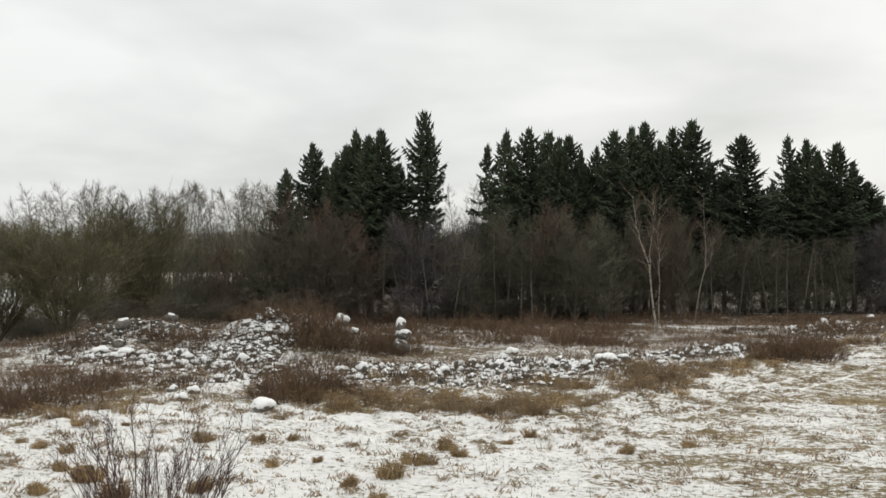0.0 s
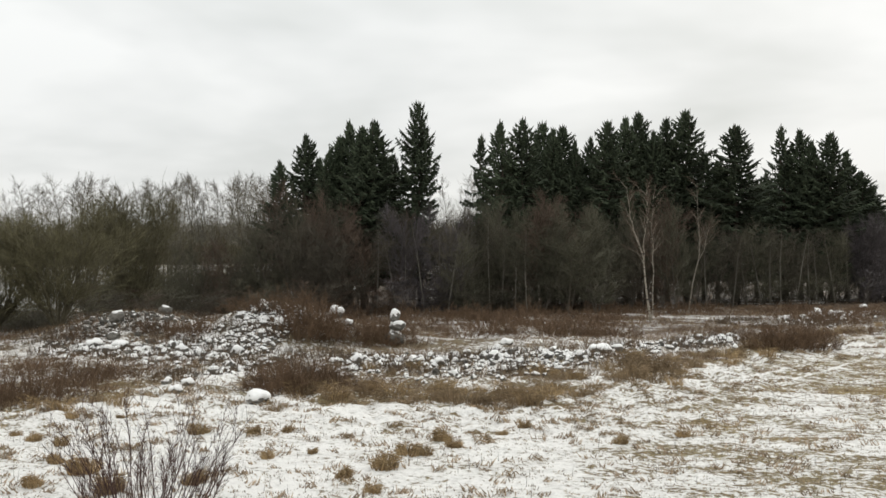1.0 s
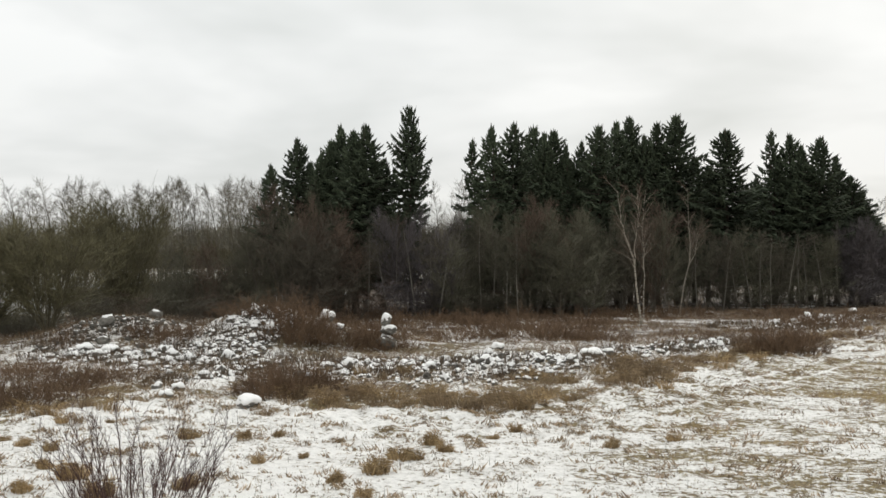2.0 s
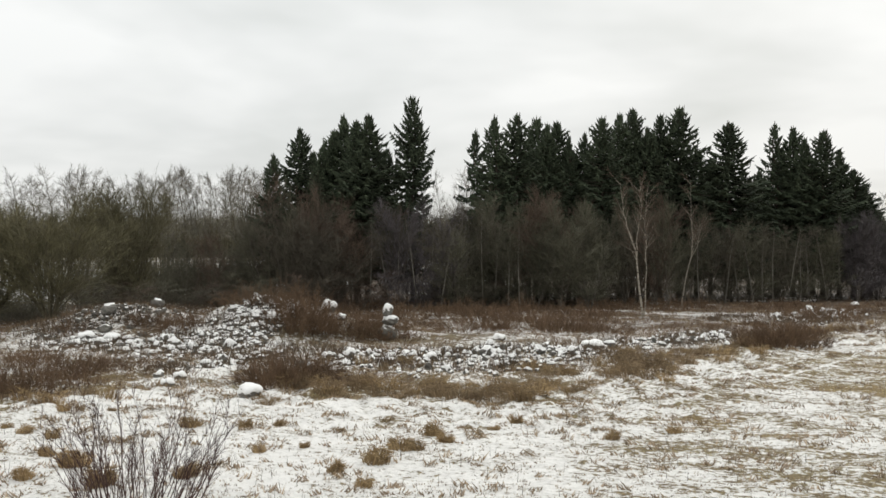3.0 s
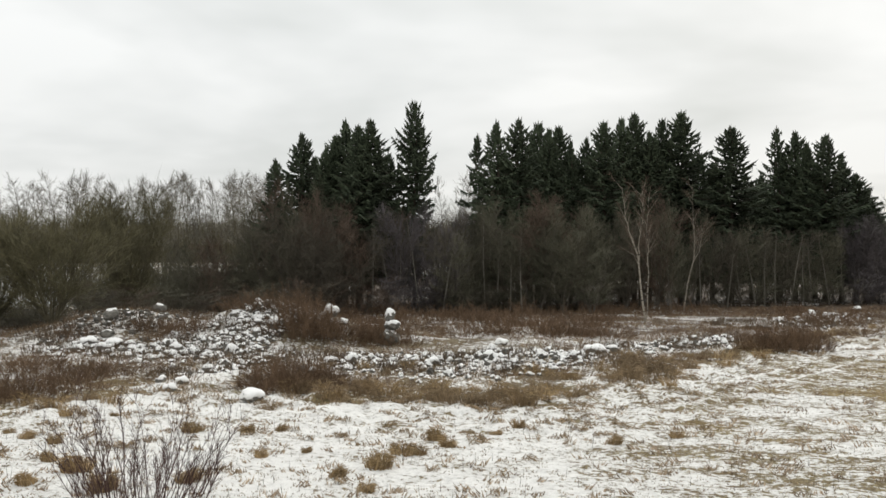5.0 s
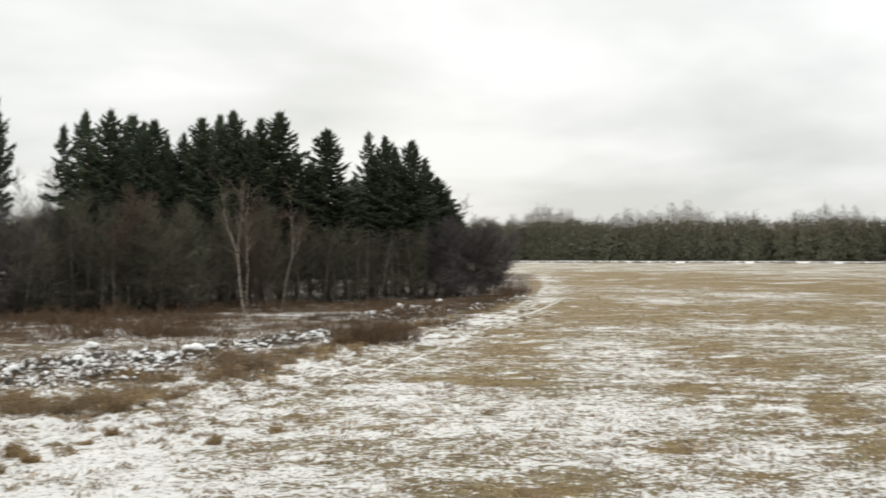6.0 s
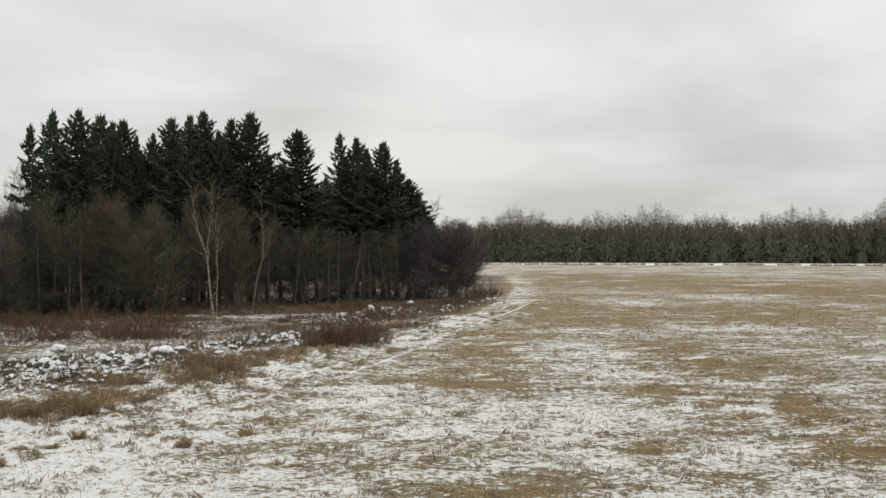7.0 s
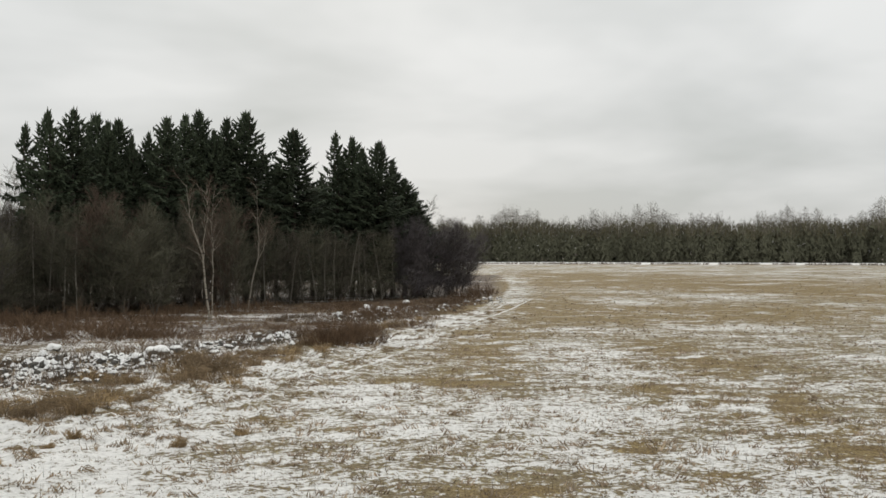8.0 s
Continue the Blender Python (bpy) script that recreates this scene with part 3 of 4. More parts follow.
# spruces
SPRUCES = [spruce(11, 18, 3.0, 0.0, 2.2, 0.9), spruce(12, 18, 3.3, 0.06, 2.1, 0.9), spruce(13, 18, 2.7, 0.12), spruce(14, 18, 3.4, 0.0, 2.0, 0.95), spruce(15, 18, 2.6, 0.38),
           spruce(16, 18, 2.9, 0.02, 2.9, 0.75)]
WEST_SPRUCES = (  # x, y, height, width, kind
    (-14.76, 84.92, 13.39, 1.20, 2),
    (-12.68, 86.80, 15.94, 1.28, 1),
    (-10.50, 86.21, 14.65, 1.12, 2),
    (-9.67, 87.49, 15.93, 1.28, 0),
    (-8.82, 87.69, 17.41, 1.44, 2),
    (-7.39, 85.01, 16.43, 1.36, 0),
    (-6.32, 84.83, 16.91, 1.52, 3),
    (-2.45, 85.96, 18.65, 0.9, 5),
    (-5.11, 91.86, 14.6, 1.2, 0),
    (-7.9, 92.6, 15.0, 1.4, 3),
    (-10.9, 92.0, 14.2, 1.4, 1),
    (-12.48, 94.18, 14.54, 1.12, 3),
)
MIDDLE_SPRUCES = (
    (3.33, 89.25, 16.08, 1.12, 4),
    (4.96, 87.34, 17.13, 1.36, 2),
    (7.11, 88.35, 17.54, 1.36, 1),
    (9.41, 93.09, 17.89, 1.36, 0),
    (10.22, 90.97, 16.95, 1.12, 3),
    (11.41, 93.22, 17.52, 1.44, 0),
    (12.40, 91.94, 16.00, 0.96, 2),
    (14.14, 93.41, 16.40, 0.96, 1),
    (15.51, 91.67, 17.71, 1.44, 0),
    (17.82, 94.73, 18.53, 1.44, 3),
    (19.43, 96.33, 19.21, 1.44, 0),
    (20.71, 95.15, 17.19, 1.28, 1),
    (22.28, 96.61, 18.69, 1.44, 3),
    (24.28, 96.83, 19.53, 1.75, 0),
    (6.3, 96.0, 15.0, 1.4, 3),
    (9.2, 99.0, 16.4, 1.5, 1),
    (13.6, 100.5, 15.8, 1.5, 3),
    (17.0, 101.0, 16.6, 1.5, 0),
    (21.4, 102.5, 17.6, 1.5, 3),
)
EAST_SPRUCES = (
    (27.08, 100.41, 15.61, 1.44, 3),
    (28.81, 95.16, 17.71, 1.84, 0),
    (28.67, 101.01, 13.89, 1.36, 3),
    (33.30, 102.74, 12.83, 1.28, 1),
    (34.83, 99.32, 18.22, 1.44, 4),
    (36.58, 98.80, 17.74, 1.44, 1),
    (37.28, 97.59, 16.44, 1.28, 3),
    (38.83, 96.55, 17.12, 1.52, 0),
    (42.10, 100.55, 15.42, 1.28, 3),
    (42.91, 98.84, 13.38, 1.44, 1),
    (44.42, 100.02, 11.59, 1.44, 0),
    (45.54, 100.78, 9.97, 1.28, 3),
    (35.55, 106.21, 13.86, 1.12, 1),
    (37.84, 106.47, 16.28, 1.28, 0),
    (40.41, 106.60, 15.16, 1.44, 1),
    (40.78, 104.31, 13.71, 1.44, 3),
)
for row in (WEST_SPRUCES, MIDDLE_SPRUCES, EAST_SPRUCES):
    for i, (x, y, h, w, k) in enumerate(row):
        place(SPRUCES[k], x, y, turn=67.0 * i + x, wide=w, high=h / 18, label=(
            "lone tall dark green spruce standing above the grove" if h > 19.5 else "thin ragged spruce with gaps between its boughs" if k == 4
            else "shorter dark green spruce crowded among taller ones" if h < 15.5 else "tall dark green spruce at the edge of a grove"))

# grey alders in a far row, and the thicket in front of the spruces
ALDERS = [bare_tree("alder_tree", 31 + i, 14, 1.7, "tall slender leafless grey alder at the field's far side", "row of alders",
                    OLIVE_BARK, PALE_TWIGS, limbs=34, subs=4, twigs=6, clear=0.38, girth=0.12, twig=0.7, fat=0.0095, angle=(0.5, 1.05), rise=0.25) for i in range(3)]
rng = random.Random(5)
ALDER_ROW = (  # middle x, y, half widths in x and y, slant, how many, least and greatest height
    (-51.9, 106.6, 3.9, 4.7, -1.2, 8, 7.77, 9.55),
    (-50.4, 115.6, 3.0, 1.8, 0.4, 6, 9.51, 14.13),
    (-43.0, 114.3, 2.1, 6.3, -0.8, 8, 13.65, 14.81),
    (-39.9, 101.6, 4.8, 1.0, 0.2, 8, 10.52, 13.30),
    (-35.5, 117.2, 2.6, 2.1, 0.6, 8, 13.21, 14.87),
    (-30.7, 113.1, 3.1, 3.0, 0.2, 11, 13.62, 14.95),
    (-27.8, 122.0, 2.2, 1.2, 0.7, 6, 14.53, 16.13),
    (-26.2, 118.5, 0.9, 0.3, 0.0, 2, 14.28, 14.87),
    (-23.5, 113.3, 2.6, 1.0, 0.1, 5, 13.88, 14.72),
    (-22.4, 119.5, 1.5, 0.8, -0.7, 4, 14.56, 15.44),
    (-21.1, 108.1, 3.7, 1.8, 0.2, 4, 13.38, 13.86),
    (1.8, 118.0, 1.6, 0.3, 0.0, 4, 14.80, 16.00),
    (48.4, 107.6, 0.4, 0.3, 0.0, 1, 12.00, 12.20),
)
for i, (x, y, h) in enumerate(strewn(ALDER_ROW, 6)):
    place(ALDERS[i % 3], x, y, turn=rng.uniform(0, 360), wide=rng.uniform(0.85, 1.15), high=h / 14)

THICKET_TWIGS = (GREY_TWIGS, RED_TWIGS, DULL_TWIGS, PURPLE_TWIGS)
THICKET = [bare_tree("thicket_tree", 41 + i, 9, 1.9, "leafless %s thicket tree with a dense twiggy crown" % hue, "thicket before the spruces",
                     THICKET_BARK, THICKET_TWIGS[i], stems=4, limbs=17, subs=6, twigs=7, clear=0.06,
                     girth=0.04, twig=0.85, fat=0.0105, fan=0.34, angle=(0.4, 1.0), rise=0.22)
           for i, hue in enumerate(("grey-brown", "red-brown", "dull olive", "purple-grey"))]
BRUSH = [bare_tree("brush_tree", 51 + i, 9, 1.9, "low leafless %s brush under the thicket" % hue, "brush under the thicket",
                   THICKET_BARK, THICKET_TWIGS[i], stems=3, limbs=10, subs=5, twigs=5, clear=0.06,
                   girth=0.045, twig=0.95, fat=0.0125, fan=0.3)
         for i, hue in enumerate(("grey-brown", "red-brown", "dull olive", "purple-grey"))]


def hue_of(x, y, k):
    """Which twigs grow where along the grove: red-brown in the west, then purple-grey, olive, grey, and purple-grey at its end."""
    u = x / y
    if u < -0.14:
        return (0, 2, 1)[k % 3]
    if u < -0.055:
        return (1, 1, 0)[k % 3]
    if u < 0.005:
        return 3
    if u < 0.05:
        return (0, 2)[k % 2]
    if u < 0.165:
        return (2, 2, 1, 2)[k % 4]
    if u < 0.25:
        return (0, 1, 2)[k % 3]
    if u < 0.42:
        return (2, 0, 2)[k % 3]
    return 3


SAPLINGS = [bare_tree("sapling", 36 + i, 14, 1.5, "slim pale grey sapling in front of the thicket", "saplings before the thicket",
                      GREY_BARK, GREY_TWIGS, limbs=20, subs=3, twigs=4, clear=0.4, girth=0.13, twig=0.8, fat=0.011, angle=(0.35, 0.8)) for i in range(2)]
POLES = ((-4.05, 77.89, 6.82), (-3.36, 78.93, 7.78), (-1.80, 77.98, 8.21), (-0.75, 79.00, 7.56), (0.75, 79.00, 7.32), (1.78, 78.98, 8.73), (2.55, 79.96, 9.25), (3.64, 78.92, 8.26), (4.48, 78.87, 7.33), (5.57, 77.80, 6.38), (-10.92, 78.24, 6.81), (-5.70, 77.79, 7.28), (28.43, 86.45, 7.09), (30.69, 87.79, 6.87), (35.08, 90.43, 6.67), (38.37, 91.26, 8.31), (25.52, 85.26, 6.56), (22.9, 84.2, 7.0), (27.3, 86.9, 7.6), (29.5, 87.2, 6.2), (32.4, 88.6, 7.4), (33.9, 89.2, 6.4), (36.7, 90.4, 7.0), (6.5, 77.0, 6.9), (0.1, 76.2, 7.2))  # slim saplings that stand before the thicket: x, y, height
for i, (x, y, h) in enumerate(POLES):
    place(SAPLINGS[i % 2], x, y, turn=rng.uniform(0, 360), wide=0.5, high=h / 14)
THICKET_WEST = (  # the thicket's crowns: x, y, height, width
    (-15.3, 82.6, 10.3, 1.0),
    (-13.8, 76.8, 9.0, 1.0),
    (-14.0, 84.8, 11.5, 0.9),
    (-11.9, 76.1, 9.2, 1.0),
    (-12.0, 83.1, 11.6, 0.9),
    (-10.1, 76.3, 8.0, 1.0),
    (-10.4, 78.3, 8.0, 1.0),
    (-10.1, 81.4, 10.3, 0.9),
    (-8.2, 75.5, 6.8, 1.0),
    (-8.7, 79.5, 8.5, 1.1),
    (-6.8, 79.7, 8.2, 1.1),
    (-4.5, 80.9, 9.5, 1.0),
    (-3.3, 79.9, 9.2, 0.9),
    (-1.6, 81.0, 9.5, 1.0),
    (-0.4, 80.0, 8.8, 0.9),
    (-0.3, 76.9, 6.4, 1.0),
)
THICKET_MIDDLE = (  # the thicket's crowns: x, y, height, width
    (0.5, 78.6, 8.1, 1.0),
    (1.4, 77.4, 6.8, 1.0),
    (1.5, 82.0, 9.3, 0.9),
    (3.2, 82.9, 9.7, 0.9),
    (4.7, 81.9, 9.3, 0.9),
    (5.8, 80.8, 9.9, 1.1),
    (7.2, 80.7, 10.2, 1.1),
    (7.8, 77.6, 6.8, 1.2),
    (8.8, 79.5, 9.5, 1.1),
    (9.9, 77.4, 7.1, 1.3),
    (10.6, 81.3, 9.9, 1.2),
    (12.0, 81.1, 9.3, 1.2),
    (12.1, 77.0, 6.8, 1.2),
    (14.2, 82.8, 9.7, 1.0),
    (15.9, 82.5, 8.9, 1.0),
    (18.5, 82.0, 9.6, 1.1),
)
THICKET_EAST = (  # the thicket's crowns: x, y, height, width
    (19.6, 81.7, 9.4, 1.0),
    (22.0, 85.2, 8.8, 1.0),
    (24.4, 86.6, 7.6, 1.0),
    (26.9, 88.0, 7.4, 1.0),
    (29.6, 89.2, 8.0, 1.0),
    (32.4, 90.4, 8.0, 1.0),
    (35.0, 91.5, 6.7, 1.0),
    (37.6, 92.7, 7.3, 1.0),
    (39.9, 92.8, 8.9, 1.0),
    (42.0, 95.1, 8.8, 1.2),
    (42.3, 93.9, 8.7, 1.1),
    (43.0, 93.6, 6.0, 1.2),
    (44.8, 96.1, 8.6, 1.2),
    (47.4, 97.0, 8.4, 1.2),
    (49.0, 97.4, 7.3, 1.1),
)
THICKET_BACK = (  # its rear: middle x, y, half widths in x and y, slant, how many, least and greatest height
    (-10.6, 79.9, 2.9, 1.3, -0.1, 5, 6.07, 8.80),
    (-9.9, 85.3, 5.6, 1.7, -0.3, 8, 7.81, 10.73),
    (3.8, 83.9, 5.0, 2.5, -0.3, 9, 6.23, 9.96),
    (12.2, 86.0, 0.7, 0.3, 0.0, 2, 8.80, 9.68),
    (15.1, 83.8, 3.7, 2.0, 1.0, 5, 6.16, 9.55),
    (23.4, 88.8, 3.1, 1.9, 0.0, 3, 6.84, 8.89),
    (30.9, 93.0, 1.3, 0.4, 0.0, 2, 6.96, 7.13),
    (33.5, 93.5, 0.4, 0.3, 0.0, 1, 7.93, 7.93),
    (39.3, 96.4, 1.6, 0.7, 0.0, 3, 6.42, 8.71),
    (44.6, 98.4, 1.3, 1.0, 0.0, 3, 5.82, 8.44),
    (50.4, 101.0, 2.5, 1.3, 0.0, 3, 6.48, 8.45),
)
for i, (x, y, h, w) in enumerate(THICKET_WEST + THICKET_MIDDLE + THICKET_EAST):
    place(THICKET[hue_of(x, y, i)], x, y, turn=rng.uniform(0, 360), wide=w, high=h / 9)
for i, (x, y, h) in enumerate(strewn(THICKET_BACK, 7)):
    place(BRUSH[hue_of(x, y, i)], x, y, turn=rng.uniform(0, 360), wide=rng.uniform(0.95, 1.2), high=h / 9)
LOW_BRUSH = (  # brush that fills the grove's foot: middle x, y, half widths in x and y, slant, how many, least and greatest height
    (-28.0, 82.8, 1.4, 1.9, 0.0, 2, 2.07, 2.90),
    (-26.5, 75.6, 3.1, 1.0, 0.1, 4, 1.90, 3.07),
    (-22.2, 64.9, 3.4, 2.8, 0.1, 6, 2.35, 3.13),
    (-18.5, 69.8, 0.5, 1.2, 0.0, 3, 2.23, 2.67),
    (-13.9, 79.7, 2.0, 0.3, -0.2, 4, 2.61, 3.35),
    (-12.4, 73.7, 2.4, 1.6, -0.1, 7, 1.66, 3.55),
    (-7.1, 77.6, 3.2, 4.3, -0.0, 11, 2.06, 3.48),
    (0.8, 77.8, 3.3, 1.8, 0.3, 9, 2.20, 2.95),
    (8.6, 81.4, 3.9, 2.4, 0.5, 8, 1.71, 2.63),
    (17.5, 85.5, 4.5, 2.7, 0.3, 9, 1.63, 3.40),
    (27.7, 88.1, 4.9, 2.6, 0.2, 10, 2.07, 3.02),
    (39.8, 91.2, 7.6, 2.0, 0.5, 12, 1.51, 3.57),
)
TALL_BRUSH = (  # taller brush behind it: middle x, y, half widths in x and y, slant, how many, least and greatest height
    (-35.4, 94.6, 5.3, 6.8, -0.3, 9, 5.36, 7.34),
    (-27.5, 99.9, 3.7, 2.9, 0.0, 5, 5.21, 7.45),
    (-21.2, 93.6, 4.3, 1.5, 1.0, 7, 5.65, 7.74),
    (-18.3, 82.1, 3.5, 4.3, -0.7, 8, 4.95, 8.94),
    (-13.0, 90.7, 2.4, 0.8, 0.0, 3, 5.32, 5.96),
    (1.8, 95.9, 7.2, 3.4, -0.0, 4, 5.93, 6.95),
    (24.7, 102.7, 9.8, 1.2, 0.1, 4, 5.28, 7.83),
    (39.2, 93.1, 2.9, 0.3, 0.0, 2, 6.57, 7.12),
    (41.6, 97.0, 2.5, 3.7, 0.0, 3, 7.91, 8.90),
    (47.2, 95.2, 2.2, 0.3, 0.7, 4, 4.87, 6.31),
    (47.5, 96.5, 0.8, 0.3, 0.0, 2, 7.81, 8.23),
)
for i, (x, y, h) in enumerate(list(strewn(LOW_BRUSH, 8)) + list(strewn(TALL_BRUSH, 9))):
    place(BRUSH[hue_of(x, y, i)], x, y, turn=rng.uniform(0, 360), wide=rng.uniform(0.85, 1.2), high=h / 9)

# big olive willows by the stone heaps
WILLOW = bare_tree("willow_bush", 61, 9, 2.6, "big spreading olive-brown leafless willow with many stems", "willows by the stones",
                   OLIVE_BARK, OLIVE_TWIGS, stems=18, limbs=20, subs=5, twigs=6, clear=0.1, girth=0.055, twig=0.9, fat=0.009, fan=0.55, angle=(0.3, 0.9), rise=0.3)
for x, y, h, w, turn in ((-22.99, 56.44, 7.3, 1.25, 0), (-22.22, 68.46, 9.7, 1.15, 80), (-27.6, 57.5, 6.6, 1.2, 200)):
    place(WILLOW, x, y, turn=turn, wide=w, high=h / 9)


def birch(seed, height, forks, label):
    """A young birch: a pale crooked stem that forks, with thin hanging twigs. forks: lists of (x, z) along each stem, in metres."""
    rng = random.Random(seed)
    ob = thing("birch_tree", label, "tree", "birches by the thicket")
    wood, fine = Soup(), Soup()
    for line, thick in forks:
        knots = [Vector((x, 0, z)) for x, z in line]
        pts = []
        for a, b in zip(knots, knots[1:]):
            for k in range(3):
                pts.append(a.lerp(b, k / 3) + Vector((rng.uniform(-.06, .06), rng.uniform(-.1, .1), 0)) * (len(pts) > 0))
        pts.append(knots[-1])
        n = len(pts) - 1
        wood.tube(pts, [thick * (1 - 0.9 * (i / n) ** 0.8) for i in range(n + 1)], 6)
        for k in range(18):
            p, d = along(pts, rng.uniform(0.35, 1.0))
            lp, _ = wander(rng, p, aside(rng, d, rng.uniform(0.35, 0.8)), rng.uniform(0.8, 1.8), 3, 0.15, 0.3)
            wood.spike(lp[0], lp[3], 0.02)
            for j in range(16):
                q, e = along(lp, rng.uniform(0.2, 1.0))
                fine.spike(q, q + (aside(rng, e, rng.uniform(0.3, 0.9)) + Vector((0, 0, -0.1))).normalized() * rng.uniform(0.3, 0.8), 0.009)
    part("trunk", wood, BIRCH_BARK, ob, "pale white-grey birch bark with dark marks")
    part("crown", fine, RED_TWIGS, ob, "thin brown twigs")
    return ob


place(birch(1144, 10, (
     (((0.00, -0.16), (-0.24, 1.83), (-0.49, 4.62), (-0.98, 6.02), (-1.39, 7.42), (-1.63, 9.62)), 0.098),
     (((-0.45, 4.42), (-0.45, 5.82), (-0.16, 7.41), (-0.24, 9.41)), 0.04),
     (((0.08, 0.24), (0.24, 2.63), (0.24, 5.42), (0.08, 6.61), (0.24, 9.00)), 0.045)), "crooked pale birch with several forked leafless stems"), 14.36, 67.38)
place(birch(1212, 10, (
     (((0.00, -0.10), (0.30, 2.16), (0.89, 4.32), (0.99, 5.99), (0.79, 8.38), (0.79, 10.87)), 0.07),
     (((0.89, 4.32), (1.48, 5.51), (1.58, 6.94)), 0.035)), "slim pale leafless birch leaning beside the thicket"), 20.52, 81.04)

# low bushes
RUST = [low_bush("rust_bush", 71 + i, 1.5, 1.7, 52, 12, RUST_TWIGS, "low rusty brown leafless bush among the stones", "low bushes", fat=0.0105, upright=0.7) for i in range(2)]
RUST += [low_bush("rust_bush", 73 + i, 1.5, 1.7, 44, 7, RUST_TWIGS, "low rusty brown leafless bush before the grove", "low bushes", fat=0.0135, upright=0.7) for i in range(2)]
DARK_BUSHES = (  # dense bushes where the stones meet the field: x, y, height, width
    (17.2, 48.7, 1.9, 1.8), (18.6, 48.7, 1.6, 1.6), (17.9, 49.8, 1.7, 1.5), (16.4, 49.2, 1.5, 1.5),
    (-5.8, 34.5, 1.5, 1.5), (-5.2, 35.3, 1.6, 1.5), (-4.5, 35.6, 1.3, 1.3), (-6.4, 35.1, 1.3, 1.3),
    (-7.2, 50.6, 2.3, 1.9), (-6.6, 49.9, 2.0, 1.7),
)
for i, (x, y, h, w) in enumerate(DARK_BUSHES):
    place(RUST[i % 2], x, y, turn=83.0 * i, wide=w / 1.7, high=h / 1.5, label="dense dark rusty brown leafless bush at the field edge")
RUST_PATCHES = (  # low growth among the stones: middle x, y, half widths in x and y, slant, how many, least and greatest height
    (-19.7, 51.3, 0.4, 1.1, 0.0, 2, 0.70, 0.90),
    (-15.8, 52.9, 0.5, 0.7, 0.0, 2, 0.90, 0.90),
    (-13.8, 39.2, 1.1, 2.2, 0.0, 3, 0.82, 1.10),
    (-13.5, 50.1, 1.0, 0.3, -0.1, 4, 1.03, 1.20),
    (-4.3, 52.2, 2.4, 1.5, -0.2, 8, 0.85, 1.35),
    (-3.7, 35.6, 1.6, 0.6, 0.0, 3, 0.62, 1.24),
    (-0.2, 60.7, 1.5, 0.3, 0.0, 2, 0.76, 1.01),
    (3.3, 58.7, 0.7, 2.6, 0.0, 3, 0.72, 1.38),
    (8.6, 57.3, 2.0, 3.3, 0.3, 7, 0.71, 1.33),
    (21.2, 57.1, 4.2, 4.3, 0.0, 3, 0.65, 1.41),
)
REED_PATCHES = (  # and before the grove: middle x, y, half widths in x and y, slant, how many, least and greatest height
    (-19.4, 80.8, 0.5, 1.2, 0.0, 2, 0.90, 1.00),
    (-5.9, 67.2, 4.0, 1.6, -0.3, 9, 0.65, 1.82),
    (-4.6, 73.7, 2.3, 1.2, 0.0, 3, 1.45, 1.70),
    (1.7, 70.9, 2.6, 3.9, 0.1, 11, 0.70, 1.90),
    (6.5, 65.3, 4.7, 2.8, 0.1, 12, 0.63, 1.53),
    (9.5, 72.5, 4.1, 3.4, 0.1, 8, 0.72, 1.87),
    (16.9, 80.1, 5.1, 3.9, -0.1, 9, 0.63, 1.88),
    (26.4, 66.0, 2.6, 3.7, -0.1, 6, 0.76, 1.56),
    (31.2, 77.9, 5.0, 4.1, -0.3, 10, 0.64, 1.13),
    (40.6, 82.2, 2.8, 3.4, -0.1, 6, 0.54, 1.19),
    (49.9, 94.3, 5.1, 2.8, 1.4, 6, 0.68, 2.84),
)
for i, (x, y, h, w) in enumerate((
    (-7.2, 49.6, 2.6, 2.2),
    (-14.8, 31.2, 1.6, 1.4),
    (-7.4, 51.3, 2.2, 1.7),
    (-14.8, 33.6, 1.6, 1.5),
    (6.6, 56.5, 1.7, 2.3),
    (17.2, 48.7, 1.9, 1.8),
    (-8.3, 51.4, 2.0, 1.7),
    (-14.5, 36.5, 1.5, 1.5),
    (-7.8, 49.0, 1.7, 1.7),
    (-5.3, 35.7, 1.5, 1.4),
    (-15.2, 33.0, 1.2, 1.6),
    (-5.8, 34.4, 1.4, 1.3),
    (18.6, 48.7, 1.6, 1.6),
    (-13.8, 32.4, 1.1, 1.5),
    (-17.3, 40.9, 1.3, 1.6),
    (-17.6, 39.0, 1.2, 1.6),
    (-6.5, 34.8, 1.3, 1.3),
    (-6.7, 49.9, 1.5, 1.6),
    (1.2, 56.2, 1.2, 2.3),
    (-9.6, 50.9, 1.4, 1.7),
    (-3.7, 51.2, 1.6, 1.4),
    (-13.0, 33.7, 1.0, 1.4),
    (20.8, 54.3, 1.6, 1.4),
    (-10.6, 50.7, 1.2, 1.7),
)):
    place(RUST[i % 2], x, y, turn=37.0 * i, wide=w / 1.7, high=h / 1.5)
for i, (x, y, h) in enumerate(list(strewn(RUST_PATCHES, 10)) + list(strewn(REED_PATCHES, 11))):
    place(RUST[i % 2 + 2 * (y > 58)], x, y, turn=37.0 * i, wide=rng.uniform(0.75, 1.2), high=h / 1.5)

